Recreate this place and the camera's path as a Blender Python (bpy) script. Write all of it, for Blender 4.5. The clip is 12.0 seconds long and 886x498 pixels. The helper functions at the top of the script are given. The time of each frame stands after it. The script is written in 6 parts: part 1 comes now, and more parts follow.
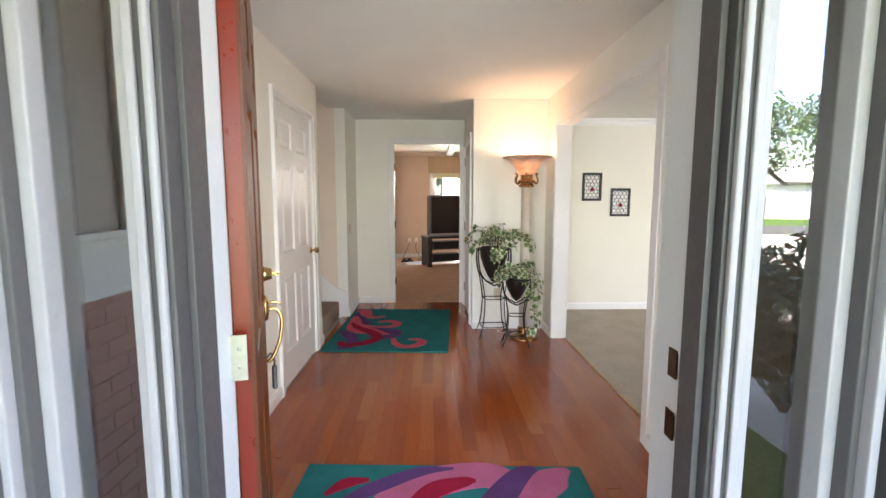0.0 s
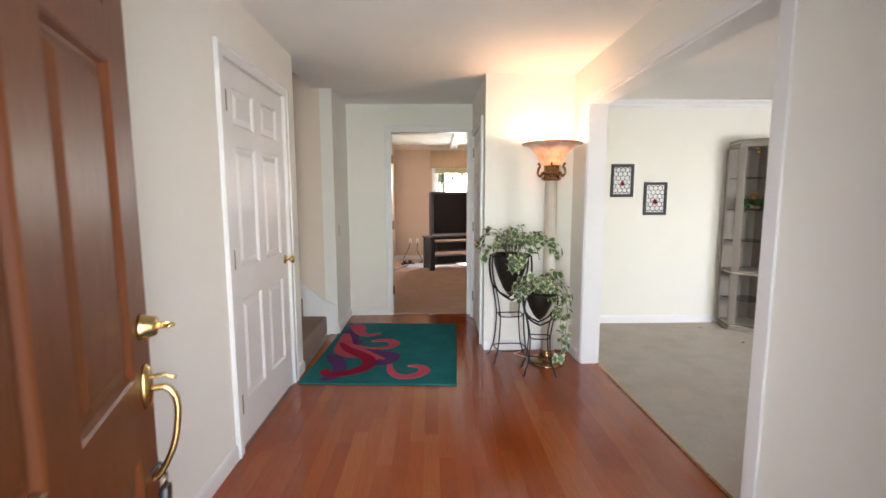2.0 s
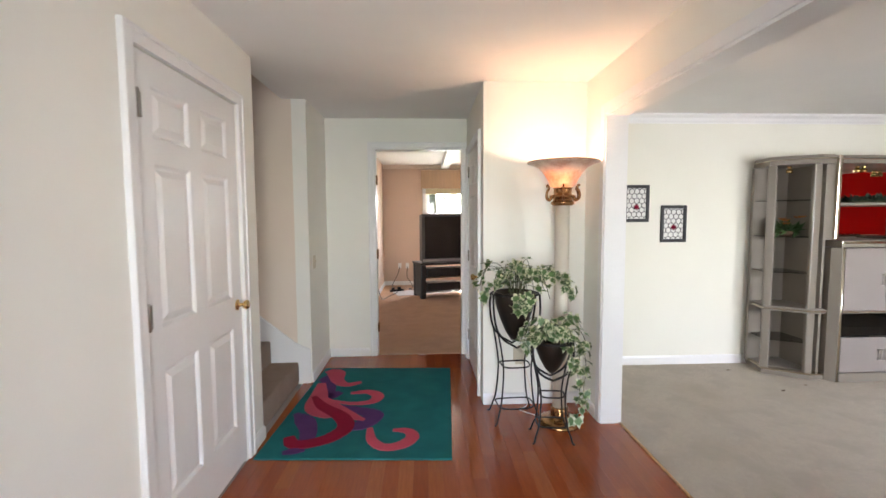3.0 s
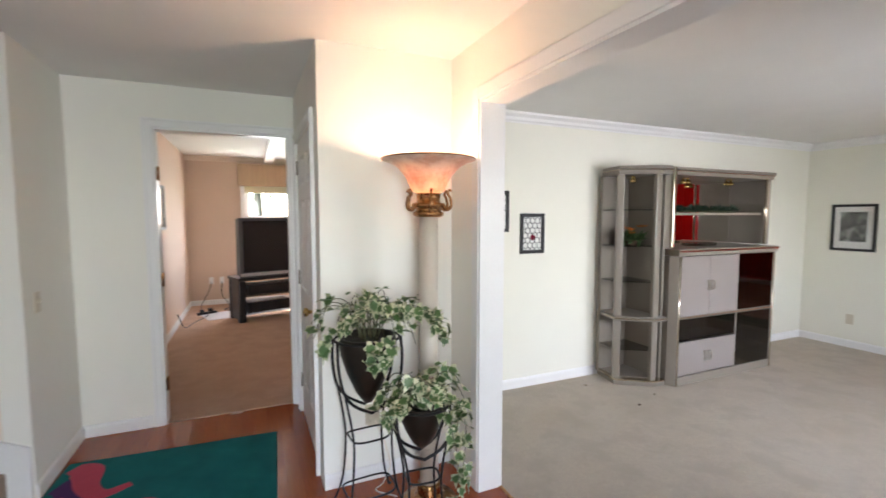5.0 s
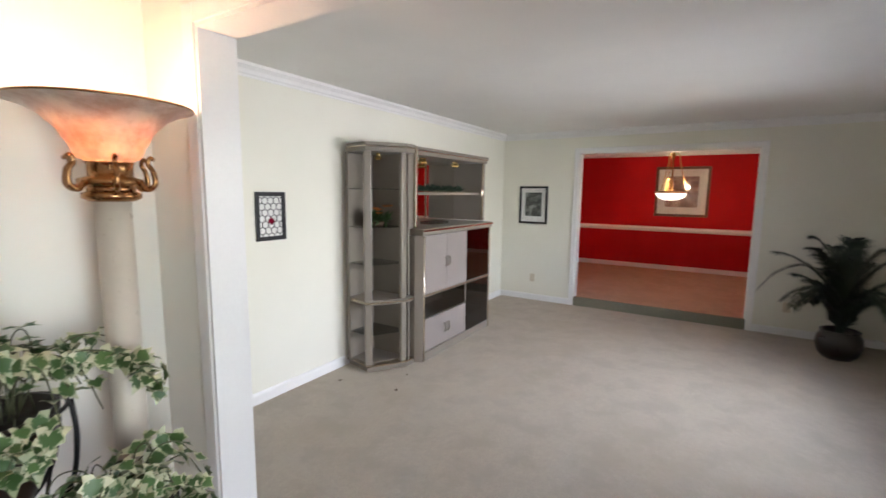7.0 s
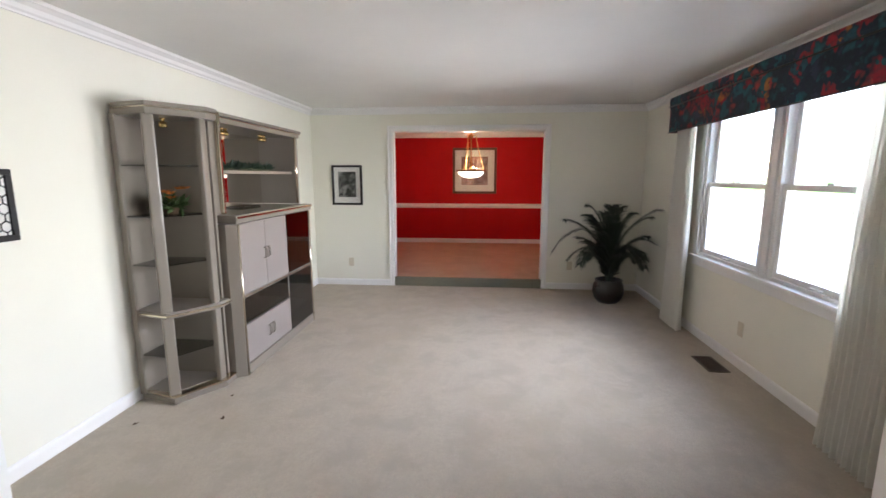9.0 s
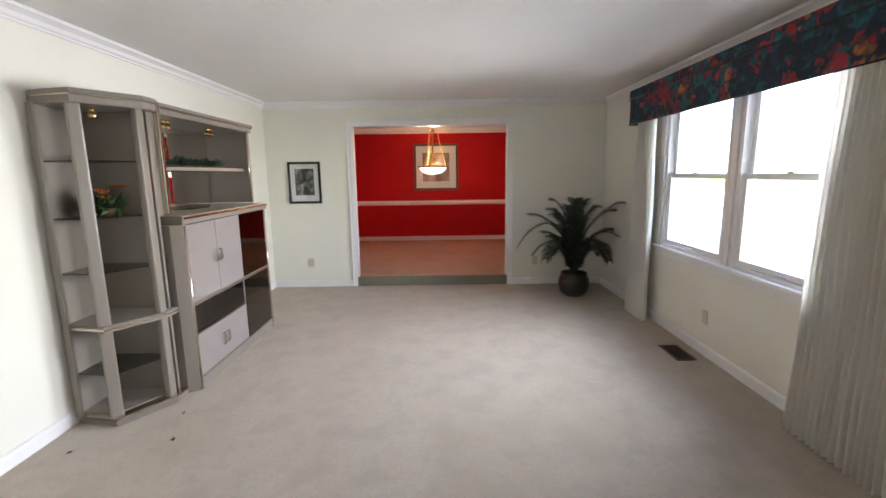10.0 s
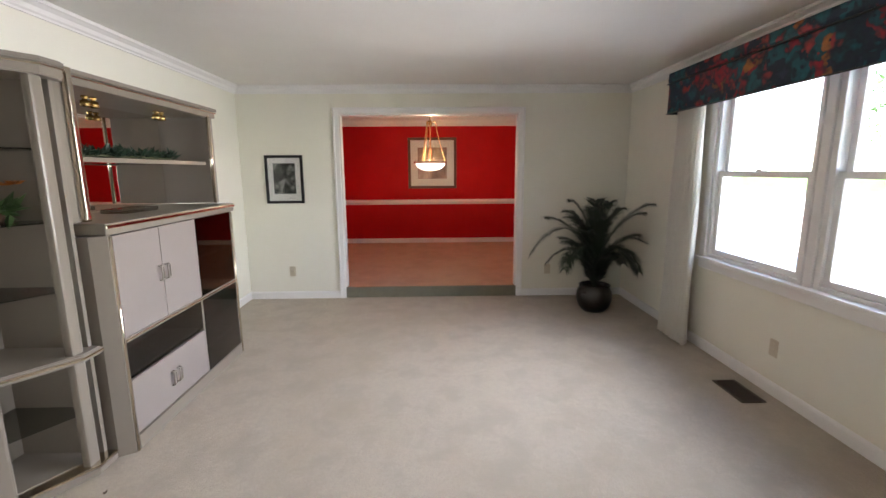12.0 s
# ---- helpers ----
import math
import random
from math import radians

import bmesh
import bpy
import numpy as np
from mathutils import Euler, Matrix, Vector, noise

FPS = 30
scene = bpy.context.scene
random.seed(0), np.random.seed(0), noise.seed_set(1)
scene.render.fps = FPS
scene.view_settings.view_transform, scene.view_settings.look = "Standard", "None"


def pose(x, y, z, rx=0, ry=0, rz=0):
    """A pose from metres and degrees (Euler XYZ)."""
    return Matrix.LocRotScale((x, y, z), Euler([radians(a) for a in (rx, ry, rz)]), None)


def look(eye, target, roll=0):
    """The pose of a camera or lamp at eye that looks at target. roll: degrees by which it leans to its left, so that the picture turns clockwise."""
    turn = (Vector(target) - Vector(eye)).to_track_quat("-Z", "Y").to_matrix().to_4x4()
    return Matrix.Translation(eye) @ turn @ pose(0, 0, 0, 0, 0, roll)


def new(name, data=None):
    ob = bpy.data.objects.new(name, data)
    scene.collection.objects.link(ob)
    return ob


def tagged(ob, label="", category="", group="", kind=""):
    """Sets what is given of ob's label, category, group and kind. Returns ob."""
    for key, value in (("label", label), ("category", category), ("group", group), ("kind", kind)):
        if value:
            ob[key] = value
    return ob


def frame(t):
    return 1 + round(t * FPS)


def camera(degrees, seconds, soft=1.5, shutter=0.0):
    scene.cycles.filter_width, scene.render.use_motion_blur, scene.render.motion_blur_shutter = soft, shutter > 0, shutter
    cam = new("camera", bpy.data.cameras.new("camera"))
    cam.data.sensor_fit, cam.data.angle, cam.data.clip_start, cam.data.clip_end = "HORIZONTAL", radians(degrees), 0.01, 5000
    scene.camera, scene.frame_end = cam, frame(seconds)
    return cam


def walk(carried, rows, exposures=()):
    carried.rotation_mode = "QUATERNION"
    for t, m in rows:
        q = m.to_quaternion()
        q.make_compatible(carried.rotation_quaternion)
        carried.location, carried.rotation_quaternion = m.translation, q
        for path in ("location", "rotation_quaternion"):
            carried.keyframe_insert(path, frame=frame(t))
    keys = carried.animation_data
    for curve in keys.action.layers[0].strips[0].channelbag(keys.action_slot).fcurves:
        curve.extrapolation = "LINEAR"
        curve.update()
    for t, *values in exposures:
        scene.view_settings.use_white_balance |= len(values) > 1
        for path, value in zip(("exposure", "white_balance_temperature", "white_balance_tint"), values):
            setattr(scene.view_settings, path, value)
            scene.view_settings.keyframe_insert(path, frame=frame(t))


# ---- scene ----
cam = camera(90.0, 12.0, shutter=0.4)
PATH = [
    (0, (0.65, 2.113, 1.397), (0.706, 4.1, 1.177), 0.1),
    (0.5, (0.674, 2.213, 1.353), (0.709, 4.202, 1.144), 0.1),
    (1, (0.659, 2.383, 1.335), (0.688, 4.372, 1.129), 0.1),
    (1.5, (0.633, 2.616, 1.347), (0.685, 4.602, 1.122), 0.1),
    (2, (0.635, 2.906, 1.388), (0.683, 4.892, 1.157), -0.1),
    (2.5, (0.632, 3.219, 1.437), (0.69, 5.207, 1.227), -0.1),
    (2.7, (0.637, 3.34, 1.441), (0.7, 5.331, 1.264), -0.2),
    (4.3, (0.724, 4.118, 1.537), (1.186, 6.061, 1.429), -0.1),
    (4.5, (0.718, 4.199, 1.545), (1.278, 6.115, 1.424), -0.1),
    (5, (0.758, 4.395, 1.529), (1.556, 6.222, 1.378), 0.0),
    (5.5, (0.852, 4.62, 1.563), (1.929, 6.291, 1.34), 0.5),
    (6, (0.923, 4.767, 1.562), (2.236, 6.256, 1.321), 0.7),
    (6.5, (0.964, 4.798, 1.58), (2.475, 6.083, 1.327), 0.8),
    (7, (0.958, 4.885, 1.562), (2.644, 5.93, 1.306), 0.7),
    (7.5, (0.979, 5.001, 1.551), (2.794, 5.794, 1.271), 0.9),
    (9.5, (1.214, 5.371, 1.498), (3.185, 5.433, 1.166), -0.5),
    (10, (1.281, 5.381, 1.481), (3.253, 5.382, 1.146), -0.8),
    (10.5, (1.392, 5.426, 1.458), (3.363, 5.391, 1.119), -0.9),
    (11, (1.555, 5.449, 1.463), (3.523, 5.402, 1.109), -0.8),
    (11.5, (1.763, 5.465, 1.471), (3.73, 5.413, 1.113), -0.7),
    (12, (2.011, 5.503, 1.472), (3.98, 5.459, 1.125), -0.4),
]
walk(cam, [(t, look(eye, target, roll)) for t, eye, target, roll in PATH], [(0.0, 4.0, 6950, 17), (1.0, 4.08, 6750, 18), (2.7, 4.12, 6600, 17), (4.5, 4.1, 6400, 17), (6.0, 3.98, 6350, 17), (7.5, 3.95, 6400, 17), (9.5, 4.25, 6350, 18), (12.0, 4.18, 6600, 18)])

# ---- light ----
SKY, SUN, WINDOW_WATTS, TV_WINDOW_WATTS, LAMP_WATTS, PENDANT_WATTS, DOORWAY_WATTS = 0.15, 5.0, 5.4, 5.5, 0.82, 4.5, 1.4
world = bpy.data.worlds.new("world")
scene.world = world
world.use_nodes = True
wn = world.node_tree.nodes
sky = wn.new("ShaderNodeTexSky")
sky.sky_type, sky.sun_disc = "NISHITA", False
sky.sun_elevation, sky.sun_rotation = radians(52), radians(-25)
wn["Background"].inputs["Strength"].default_value = SKY
world.node_tree.links.new(sky.outputs["Color"], wn["Background"].inputs["Color"])
sun_data = bpy.data.lights.new("sun", "SUN")
sun_data.energy, sun_data.angle, sun_data.color = SUN, radians(0.5), (1.0, 0.95, 0.86)
sun = new("sun", sun_data)
sun.matrix_world = look((-14, 30, 44), (0, 0, 0))


def area_light(name, x, y, z, target, w, h, watts, color=(1, 1, 1), spread=180):
    d = bpy.data.lights.new(name, "AREA")
    d.shape, d.size, d.size_y, d.energy, d.color = "RECTANGLE", w, h, watts, color
    d.spread = radians(spread)
    ob = new(name, d)
    ob.matrix_world = look((x, y, z), target)
    return ob


def point_light(name, x, y, z, watts, color, radius=0.04):
    d = bpy.data.lights.new(name, "POINT")
    d.energy, d.color, d.shadow_soft_size = watts, color, radius
    ob = new(name, d)
    ob.location = (x, y, z)
    return ob


# ---- materials ----
def nodes_of(name):
    m = bpy.data.materials.new(name)
    m.use_nodes = True
    return m, m.node_tree.nodes, m.node_tree.links, m.node_tree.nodes["Principled BSDF"]


def mix_color(n, l, fac, a, b, blend="MIX"):
    mx = n.new("ShaderNodeMix")
    mx.data_type, mx.blend_type = "RGBA", blend
    for i, v in ((0, fac), (6, a), (7, b)):
        if isinstance(v, (int, float)):
            mx.inputs[i].default_value = v
        elif isinstance(v, tuple):
            mx.inputs[i].default_value = (*v, 1)
        else:
            l.new(v, mx.inputs[i])
    return mx.outputs[2]


def noise_out(n, l, scale, detail=4, rough=0.55, coords=None, stretch=None):
    tc = n.new("ShaderNodeTexCoord")
    t = n.new("ShaderNodeTexNoise")
    t.inputs["Scale"].default_value, t.inputs["Detail"].default_value, t.inputs["Roughness"].default_value = scale, detail, rough
    src = tc.outputs[coords or "Object"]
    if stretch:
        mp = n.new("ShaderNodeMapping")
        mp.inputs["Scale"].default_value = stretch
        l.new(src, mp.inputs[0])
        src = mp.outputs[0]
    l.new(src, t.inputs["Vector"])
    return t.outputs["Fac"]


def ramp(n, l, fac, lo, hi, a=0.0, b=1.0):
    r = n.new("ShaderNodeMapRange")
    r.inputs[1].default_value, r.inputs[2].default_value, r.inputs[3].default_value, r.inputs[4].default_value = lo, hi, a, b
    l.new(fac, r.inputs[0])
    return r.outputs[0]


def bump(n, l, bsdf, height, strength, distance=0.002):
    b = n.new("ShaderNodeBump")
    b.inputs["Strength"].default_value, b.inputs["Distance"].default_value = strength, distance
    l.new(height, b.inputs["Height"])
    l.new(b.outputs[0], bsdf.inputs["Normal"])


def surface(name, color, rough=0.5, metal=0.0, dark=0.85, fine=60, coarse=2.5, relief=0.15, depth=0.001, spec=None, stretch=None, each=0.0):
    """Two scales of variation, fine relief, and per object variation where asked."""
    m, n, l, b = nodes_of(name)
    big = noise_out(n, l, coarse, 3, coords="Object", stretch=stretch)
    small = noise_out(n, l, fine, 5, coords="Object", stretch=stretch)
    low = tuple(c * dark for c in color)
    c1 = mix_color(n, l, ramp(n, l, big, 0.3, 0.7), low, color)
    c2 = mix_color(n, l, ramp(n, l, small, 0.35, 0.75, 0, 0.35), c1, tuple(c * dark for c in low))
    if each:
        info = n.new("ShaderNodeObjectInfo")
        c2 = mix_color(n, l, ramp(n, l, info.outputs["Random"], 0, 1, 0, each), c2, tuple(c * 0.45 for c in color))
    l.new(c2, b.inputs["Base Color"])
    b.inputs["Metallic"].default_value = metal
    l.new(ramp(n, l, small, 0.3, 0.7, rough * 0.88, min(1, rough * 1.12)), b.inputs["Roughness"])
    if spec is not None:
        b.inputs["Specular IOR Level"].default_value = spec
    if relief:
        bump(n, l, b, small, relief, depth)
    return m


M_WALL = surface("wall_paint_cream", (0.84, 0.82, 0.745), 0.75, dark=0.97, fine=180, relief=0.12)
M_WALL_LIV = surface("wall_paint_pale", (0.80, 0.78, 0.68), 0.75, dark=0.97, fine=180, relief=0.12)
M_WALL_TV = surface("wall_paint_peach", (0.66, 0.495, 0.38), 0.75, dark=0.96, fine=180, relief=0.12)
# the hall's cream with the stairwell's shade put into the colour
M_WALL_STAIR = surface("shaded_stairwell_beige", (0.79, 0.67, 0.55), 0.75, dark=0.96, fine=180, relief=0.12)
M_RED = surface("red_wall_paint", (0.55, 0.007, 0.009), 0.6, dark=0.88, fine=120, relief=0.1, spec=0.2)
M_CEIL = surface("ceiling_paint", (0.83, 0.82, 0.785), 0.85, dark=0.96, fine=240, relief=0.25)
M_TRIM = surface("white_trim_gloss", (0.83, 0.82, 0.80), 0.35, dark=0.95, fine=90, relief=0.05)
M_DOOR_W = surface("white_door_paint", (0.82, 0.81, 0.79), 0.38, dark=0.95, fine=90, relief=0.06)
M_GREY_FRAME = surface("grey_frame_paint", (0.115, 0.102, 0.099), 0.45, dark=0.85, fine=70, relief=0.1)
M_PALE_FRAME = surface("pale_frame_paint", (0.47, 0.435, 0.43), 0.4, dark=0.9, fine=70, relief=0.08)


def carpet(name, color, stain=0.82):
    """Cut pile: tuft speckle, brushed patches a foot or so across, faint larger stains."""
    m, n, l, b = nodes_of(name)
    tuft, mid, big, wide = (noise_out(n, l, q, d, 0.6) for q, d in ((330, 2), (30, 3), (4.2, 5), (0.9, 4)))
    c = mix_color(n, l, ramp(n, l, tuft, 0.3, 0.7), tuple(x * 0.74 for x in color), tuple(min(1, x * 1.14) for x in color))
    c = mix_color(n, l, ramp(n, l, mid, 0.42, 0.70, 0, 0.35), c, tuple(x * 0.78 for x in color))
    c = mix_color(n, l, ramp(n, l, big, 0.46, 0.62, 0, 0.8), c, tuple(x * 0.81 for x in color))
    c = mix_color(n, l, ramp(n, l, wide, 0.52, 0.68, 0, 0.6), c, (color[0] * stain, color[1] * stain * 0.97, color[2] * stain * 0.92))
    l.new(c, b.inputs["Base Color"])
    b.inputs["Roughness"].default_value = 1.0
    b.inputs["Specular IOR Level"].default_value = 0.1
    h = n.new("ShaderNodeMath")
    h.operation = "ADD"
    l.new(tuft, h.inputs[0])
    l.new(mid, h.inputs[1])
    bump(n, l, b, h.outputs[0], 0.8, 0.006)
    return m


M_CARPET_LIV = carpet("grey_beige_carpet", (0.56, 0.495, 0.41))
M_CARPET_DIN = carpet("peach_carpet", (0.62, 0.40, 0.29), 0.9)
M_CARPET_TV = carpet("tan_carpet", (0.60, 0.40, 0.29))
M_CARPET_STAIR = carpet("brown_stair_carpet", (0.37, 0.28, 0.22))
M_CARPET_RISER = carpet("olive_riser_carpet", (0.25, 0.24, 0.18))


def plank_material():
    """Cherry-stained strips: each board has its own tone between dark red and orange brown, with long grain."""
    m, n, l, b = nodes_of("cherry_floor_plank")
    info = n.new("ShaderNodeObjectInfo")
    tone = mix_color(n, l, ramp(n, l, info.outputs["Random"], 0.05, 0.85), (0.265, 0.048, 0.010), (0.325, 0.068, 0.014))
    tone = mix_color(n, l, ramp(n, l, info.outputs["Random"], 0.86, 1.0, 0, 0.75), tone, (0.40, 0.115, 0.03))
    grain = noise_out(n, l, 9, 6, 0.6, stretch=(9, 0.7, 1))
    cloud = noise_out(n, l, 1.6, 3, 0.5, stretch=(2, 0.8, 1))
    c = mix_color(n, l, ramp(n, l, grain, 0.38, 0.72, 0, 0.42), tone, (0.15, 0.028, 0.008))
    c = mix_color(n, l, ramp(n, l, cloud, 0.42, 0.68, 0, 0.35), c, (0.36, 0.082, 0.018))
    l.new(c, b.inputs["Base Color"])
    l.new(ramp(n, l, cloud, 0.3, 0.7, 0.10, 0.17), b.inputs["Roughness"])
    bump(n, l, b, grain, 0.03, 0.001)
    return m


M_PLANK = plank_material()
M_DOOR_RED = surface("stained_door_wood", (0.165, 0.043, 0.010), 0.38, dark=0.82, fine=22, coarse=3, relief=0.08, stretch=(8, 8, 0.6))
M_DOOR_EDGE = surface("door_edge_red_paint", (0.28, 0.028, 0.011), 0.3, dark=0.85, fine=40, relief=0.08)
M_BRASS = surface("polished_brass", (0.72, 0.50, 0.20), 0.2, 1.0, dark=0.8, fine=40, relief=0.03)
M_BRONZE = surface("antique_bronze", (0.46, 0.24, 0.10), 0.26, 1.0, dark=0.65, fine=40, relief=0.05)
M_IRON = surface("black_wrought_iron", (0.025, 0.024, 0.024), 0.45, 0.6, dark=0.7, fine=70, relief=0.2)
M_BLACK = surface("black_plastic", (0.012, 0.012, 0.013), 0.35, dark=0.8, fine=80, relief=0.05)


def lacquer(name, color, rough):
    """Factory lacquer: nearly even, with faint smudges in the gloss."""
    m, n, l, b = nodes_of(name)
    big, small = noise_out(n, l, 2.2, 3), noise_out(n, l, 30, 3)
    c = mix_color(n, l, ramp(n, l, big, 0.35, 0.65), tuple(x * 0.95 for x in color), color)
    l.new(mix_color(n, l, ramp(n, l, small, 0.3, 0.8, 0, 0.12), c, tuple(x * 0.85 for x in color)), b.inputs["Base Color"])
    l.new(ramp(n, l, big, 0.3, 0.7, rough, rough + 0.06), b.inputs["Roughness"])
    return m


M_CAB = lacquer("taupe_lacquer", (0.228, 0.198, 0.162), 0.30)
M_CAB_DOOR = lacquer("pale_taupe_laminate", (0.265, 0.230, 0.213), 0.32)
M_CAB_METAL = surface("champagne_metal_trim", (0.72, 0.64, 0.52), 0.16, 1.0, dark=0.9, fine=60, relief=0.02)
M_PULL = surface("brushed_steel_pull", (0.42, 0.39, 0.34), 0.35, 1.0, dark=0.8, fine=60, relief=0.03)
# near-black: the darkness of the recesses is put into this colour
M_DARK_IN = surface("near_black_recess", (0.02, 0.018, 0.017), 0.5, dark=0.8)
M_ALMOND = surface("almond_plastic", (0.62, 0.55, 0.42), 0.35, dark=0.95, relief=0.02)
M_CLOTH_OPAQUE = surface("cream_curtain_cloth", (0.82, 0.80, 0.74), 0.9, dark=0.95, fine=300, relief=0.3, spec=0.1)
M_SIDING = surface("white_siding", (0.60, 0.585, 0.56), 0.6, dark=0.92, fine=50, relief=0.1)
M_ROOF = surface("grey_roof_shingle", (0.10, 0.095, 0.09), 0.9, dark=0.75, fine=30, relief=0.5, depth=0.01)
M_BRICK = surface("brown_brick", (0.36, 0.19, 0.155), 0.85, dark=0.75, fine=45, relief=0.4, depth=0.004)
M_MORTAR = surface("brick_mortar", (0.42, 0.36, 0.31), 0.95, dark=0.85, fine=60, relief=0.3)
M_CONCRETE = surface("concrete", (0.42, 0.40, 0.37), 0.9, dark=0.85, fine=40, relief=0.3, depth=0.003)
M_GRASS = surface("lawn", (0.07, 0.14, 0.03), 0.95, dark=0.7, fine=14, coarse=0.4, relief=0.7, depth=0.03, spec=0.1)
M_ASPHALT = surface("asphalt", (0.06, 0.06, 0.06), 0.9, dark=0.85, fine=30, relief=0.3)
M_BARK = surface("bark", (0.09, 0.065, 0.045), 0.95, dark=0.7, fine=18, relief=0.8, depth=0.02)
M_LEAF_TREE = surface("tree_leaf", (0.055, 0.12, 0.03), 0.6, dark=0.6, fine=3, coarse=0.7, relief=0)
M_LEAF_BUSH = surface("bush_leaf", (0.055, 0.095, 0.035), 0.55, dark=0.6, fine=6, coarse=2, relief=0)
M_SOIL = surface("potting_soil", (0.05, 0.035, 0.025), 0.95, dark=0.7, fine=40, relief=0.6, depth=0.006)


def glass_material(name, tint=(1, 1, 1), reflect=0.04):
    """Thin clear or smoked glass: what passes is tinted, the gloss grows towards grazing views."""
    m, n, l, b = nodes_of(name)
    n.remove(b)
    tr = n.new("ShaderNodeBsdfTransparent")
    tr.inputs[0].default_value = (*tint, 1)
    gl = n.new("ShaderNodeBsdfGlossy")
    gl.inputs["Roughness"].default_value = 0.01
    lw = n.new("ShaderNodeLayerWeight")
    lw.inputs[0].default_value = 0.5
    pw = n.new("ShaderNodeMath")
    pw.operation = "POWER"
    pw.inputs[1].default_value = 4.0
    l.new(lw.outputs["Facing"], pw.inputs[0])
    mx = n.new("ShaderNodeMixShader")
    l.new(ramp(n, l, pw.outputs[0], 0, 1, reflect, 0.9), mx.inputs[0])
    l.new(tr.outputs[0], mx.inputs[1])
    l.new(gl.outputs[0], mx.inputs[2])
    l.new(mx.outputs[0], n["Material Output"].inputs["Surface"])
    return m


def curtain_material():
    """Cream cloth that lets some of the window's light through."""
    m = M_CLOTH_OPAQUE.copy()
    m.name = "cream_curtain_translucent"
    n, l = m.node_tree.nodes, m.node_tree.links
    tl = n.new("ShaderNodeBsdfTranslucent")
    tl.inputs[0].default_value = (0.80, 0.78, 0.72, 1)
    mx = n.new("ShaderNodeMixShader")
    mx.inputs[0].default_value = 0.34
    l.new(n["Principled BSDF"].outputs[0], mx.inputs[1])
    l.new(tl.outputs[0], mx.inputs[2])
    l.new(mx.outputs[0], n["Material Output"].inputs["Surface"])
    return m


M_WHITE_CLOTH = curtain_material()
M_GLASS = glass_material("clear_glass", (0.95, 0.97, 0.96))
M_GLASS_SIDE = glass_material("reflective_sidelight_glass", (0.62, 0.61, 0.58), 0.22)
M_GLASS_SHELF = glass_material("smoked_shelf_glass", (0.65, 0.67, 0.65), 0.06)
M_GLASS_SMOKE = glass_material("smoked_door_glass", (0.38, 0.34, 0.33), 0.06)


def mirror_material():
    m, n, l, b = nodes_of("mirror")
    b.inputs["Base Color"].default_value = (0.86, 0.83, 0.78, 1)
    b.inputs["Metallic"].default_value, b.inputs["Roughness"].default_value = 1.0, 0.02
    return m


M_MIRROR = mirror_material()


def glow_material(name, color, strength, base):
    m, n, l, b = nodes_of(name)
    cloud = noise_out(n, l, 9, 5, 0.6)
    c = mix_color(n, l, ramp(n, l, cloud, 0.35, 0.68), tuple(x * 0.55 for x in color), color)
    l.new(c, b.inputs["Emission Color"])
    b.inputs["Emission Strength"].default_value = strength
    b.inputs["Base Color"].default_value = (*base, 1)
    b.inputs["Roughness"].default_value = 0.35
    return m


def alabaster_material():
    """Veined alabaster glass that glows by the bulb inside it."""
    m, n, l, b = nodes_of("alabaster_glass")
    vein = noise_out(n, l, 11, 6, 0.65)
    c = mix_color(n, l, ramp(n, l, vein, 0.40, 0.62), (0.80, 0.36, 0.13), (1.0, 0.72, 0.45))
    tl = n.new("ShaderNodeBsdfTranslucent")
    l.new(c, tl.inputs[0])
    l.new(mix_color(n, l, ramp(n, l, vein, 0.40, 0.62), (0.46, 0.35, 0.27), (0.66, 0.58, 0.50)), b.inputs["Base Color"])
    b.inputs["Roughness"].default_value = 0.3
    mx = n.new("ShaderNodeMixShader")
    mx.inputs[0].default_value = 0.2
    l.new(b.outputs[0], mx.inputs[1])
    l.new(tl.outputs[0], mx.inputs[2])
    l.new(mx.outputs[0], n["Material Output"].inputs["Surface"])
    return m


M_SHADE = alabaster_material()
M_BOWL = glow_material("white_lit_bowl_glass", (1.0, 0.86, 0.66), 0.2, (0.8, 0.76, 0.7))


# ---- building helpers ----
def box(bm, x0, x1, y0, y1, z0, z1, bevel=0.0, segments=2):
    r = bmesh.ops.create_cube(bm, size=1.0)
    for v in r["verts"]:
        v.co = Vector((x0 + (v.co.x + 0.5) * (x1 - x0), y0 + (v.co.y + 0.5) * (y1 - y0), z0 + (v.co.z + 0.5) * (z1 - z0)))
    if bevel:
        es = list({e for v in r["verts"] for e in v.link_edges})
        bmesh.ops.bevel(bm, geom=es, offset=bevel, segments=segments, affect="EDGES", profile=0.6)
    return bm


def boxes(*rows, bevel=0.0):
    bm = bmesh.new()
    for r in rows:
        box(bm, *r, bevel=bevel)
    return bm


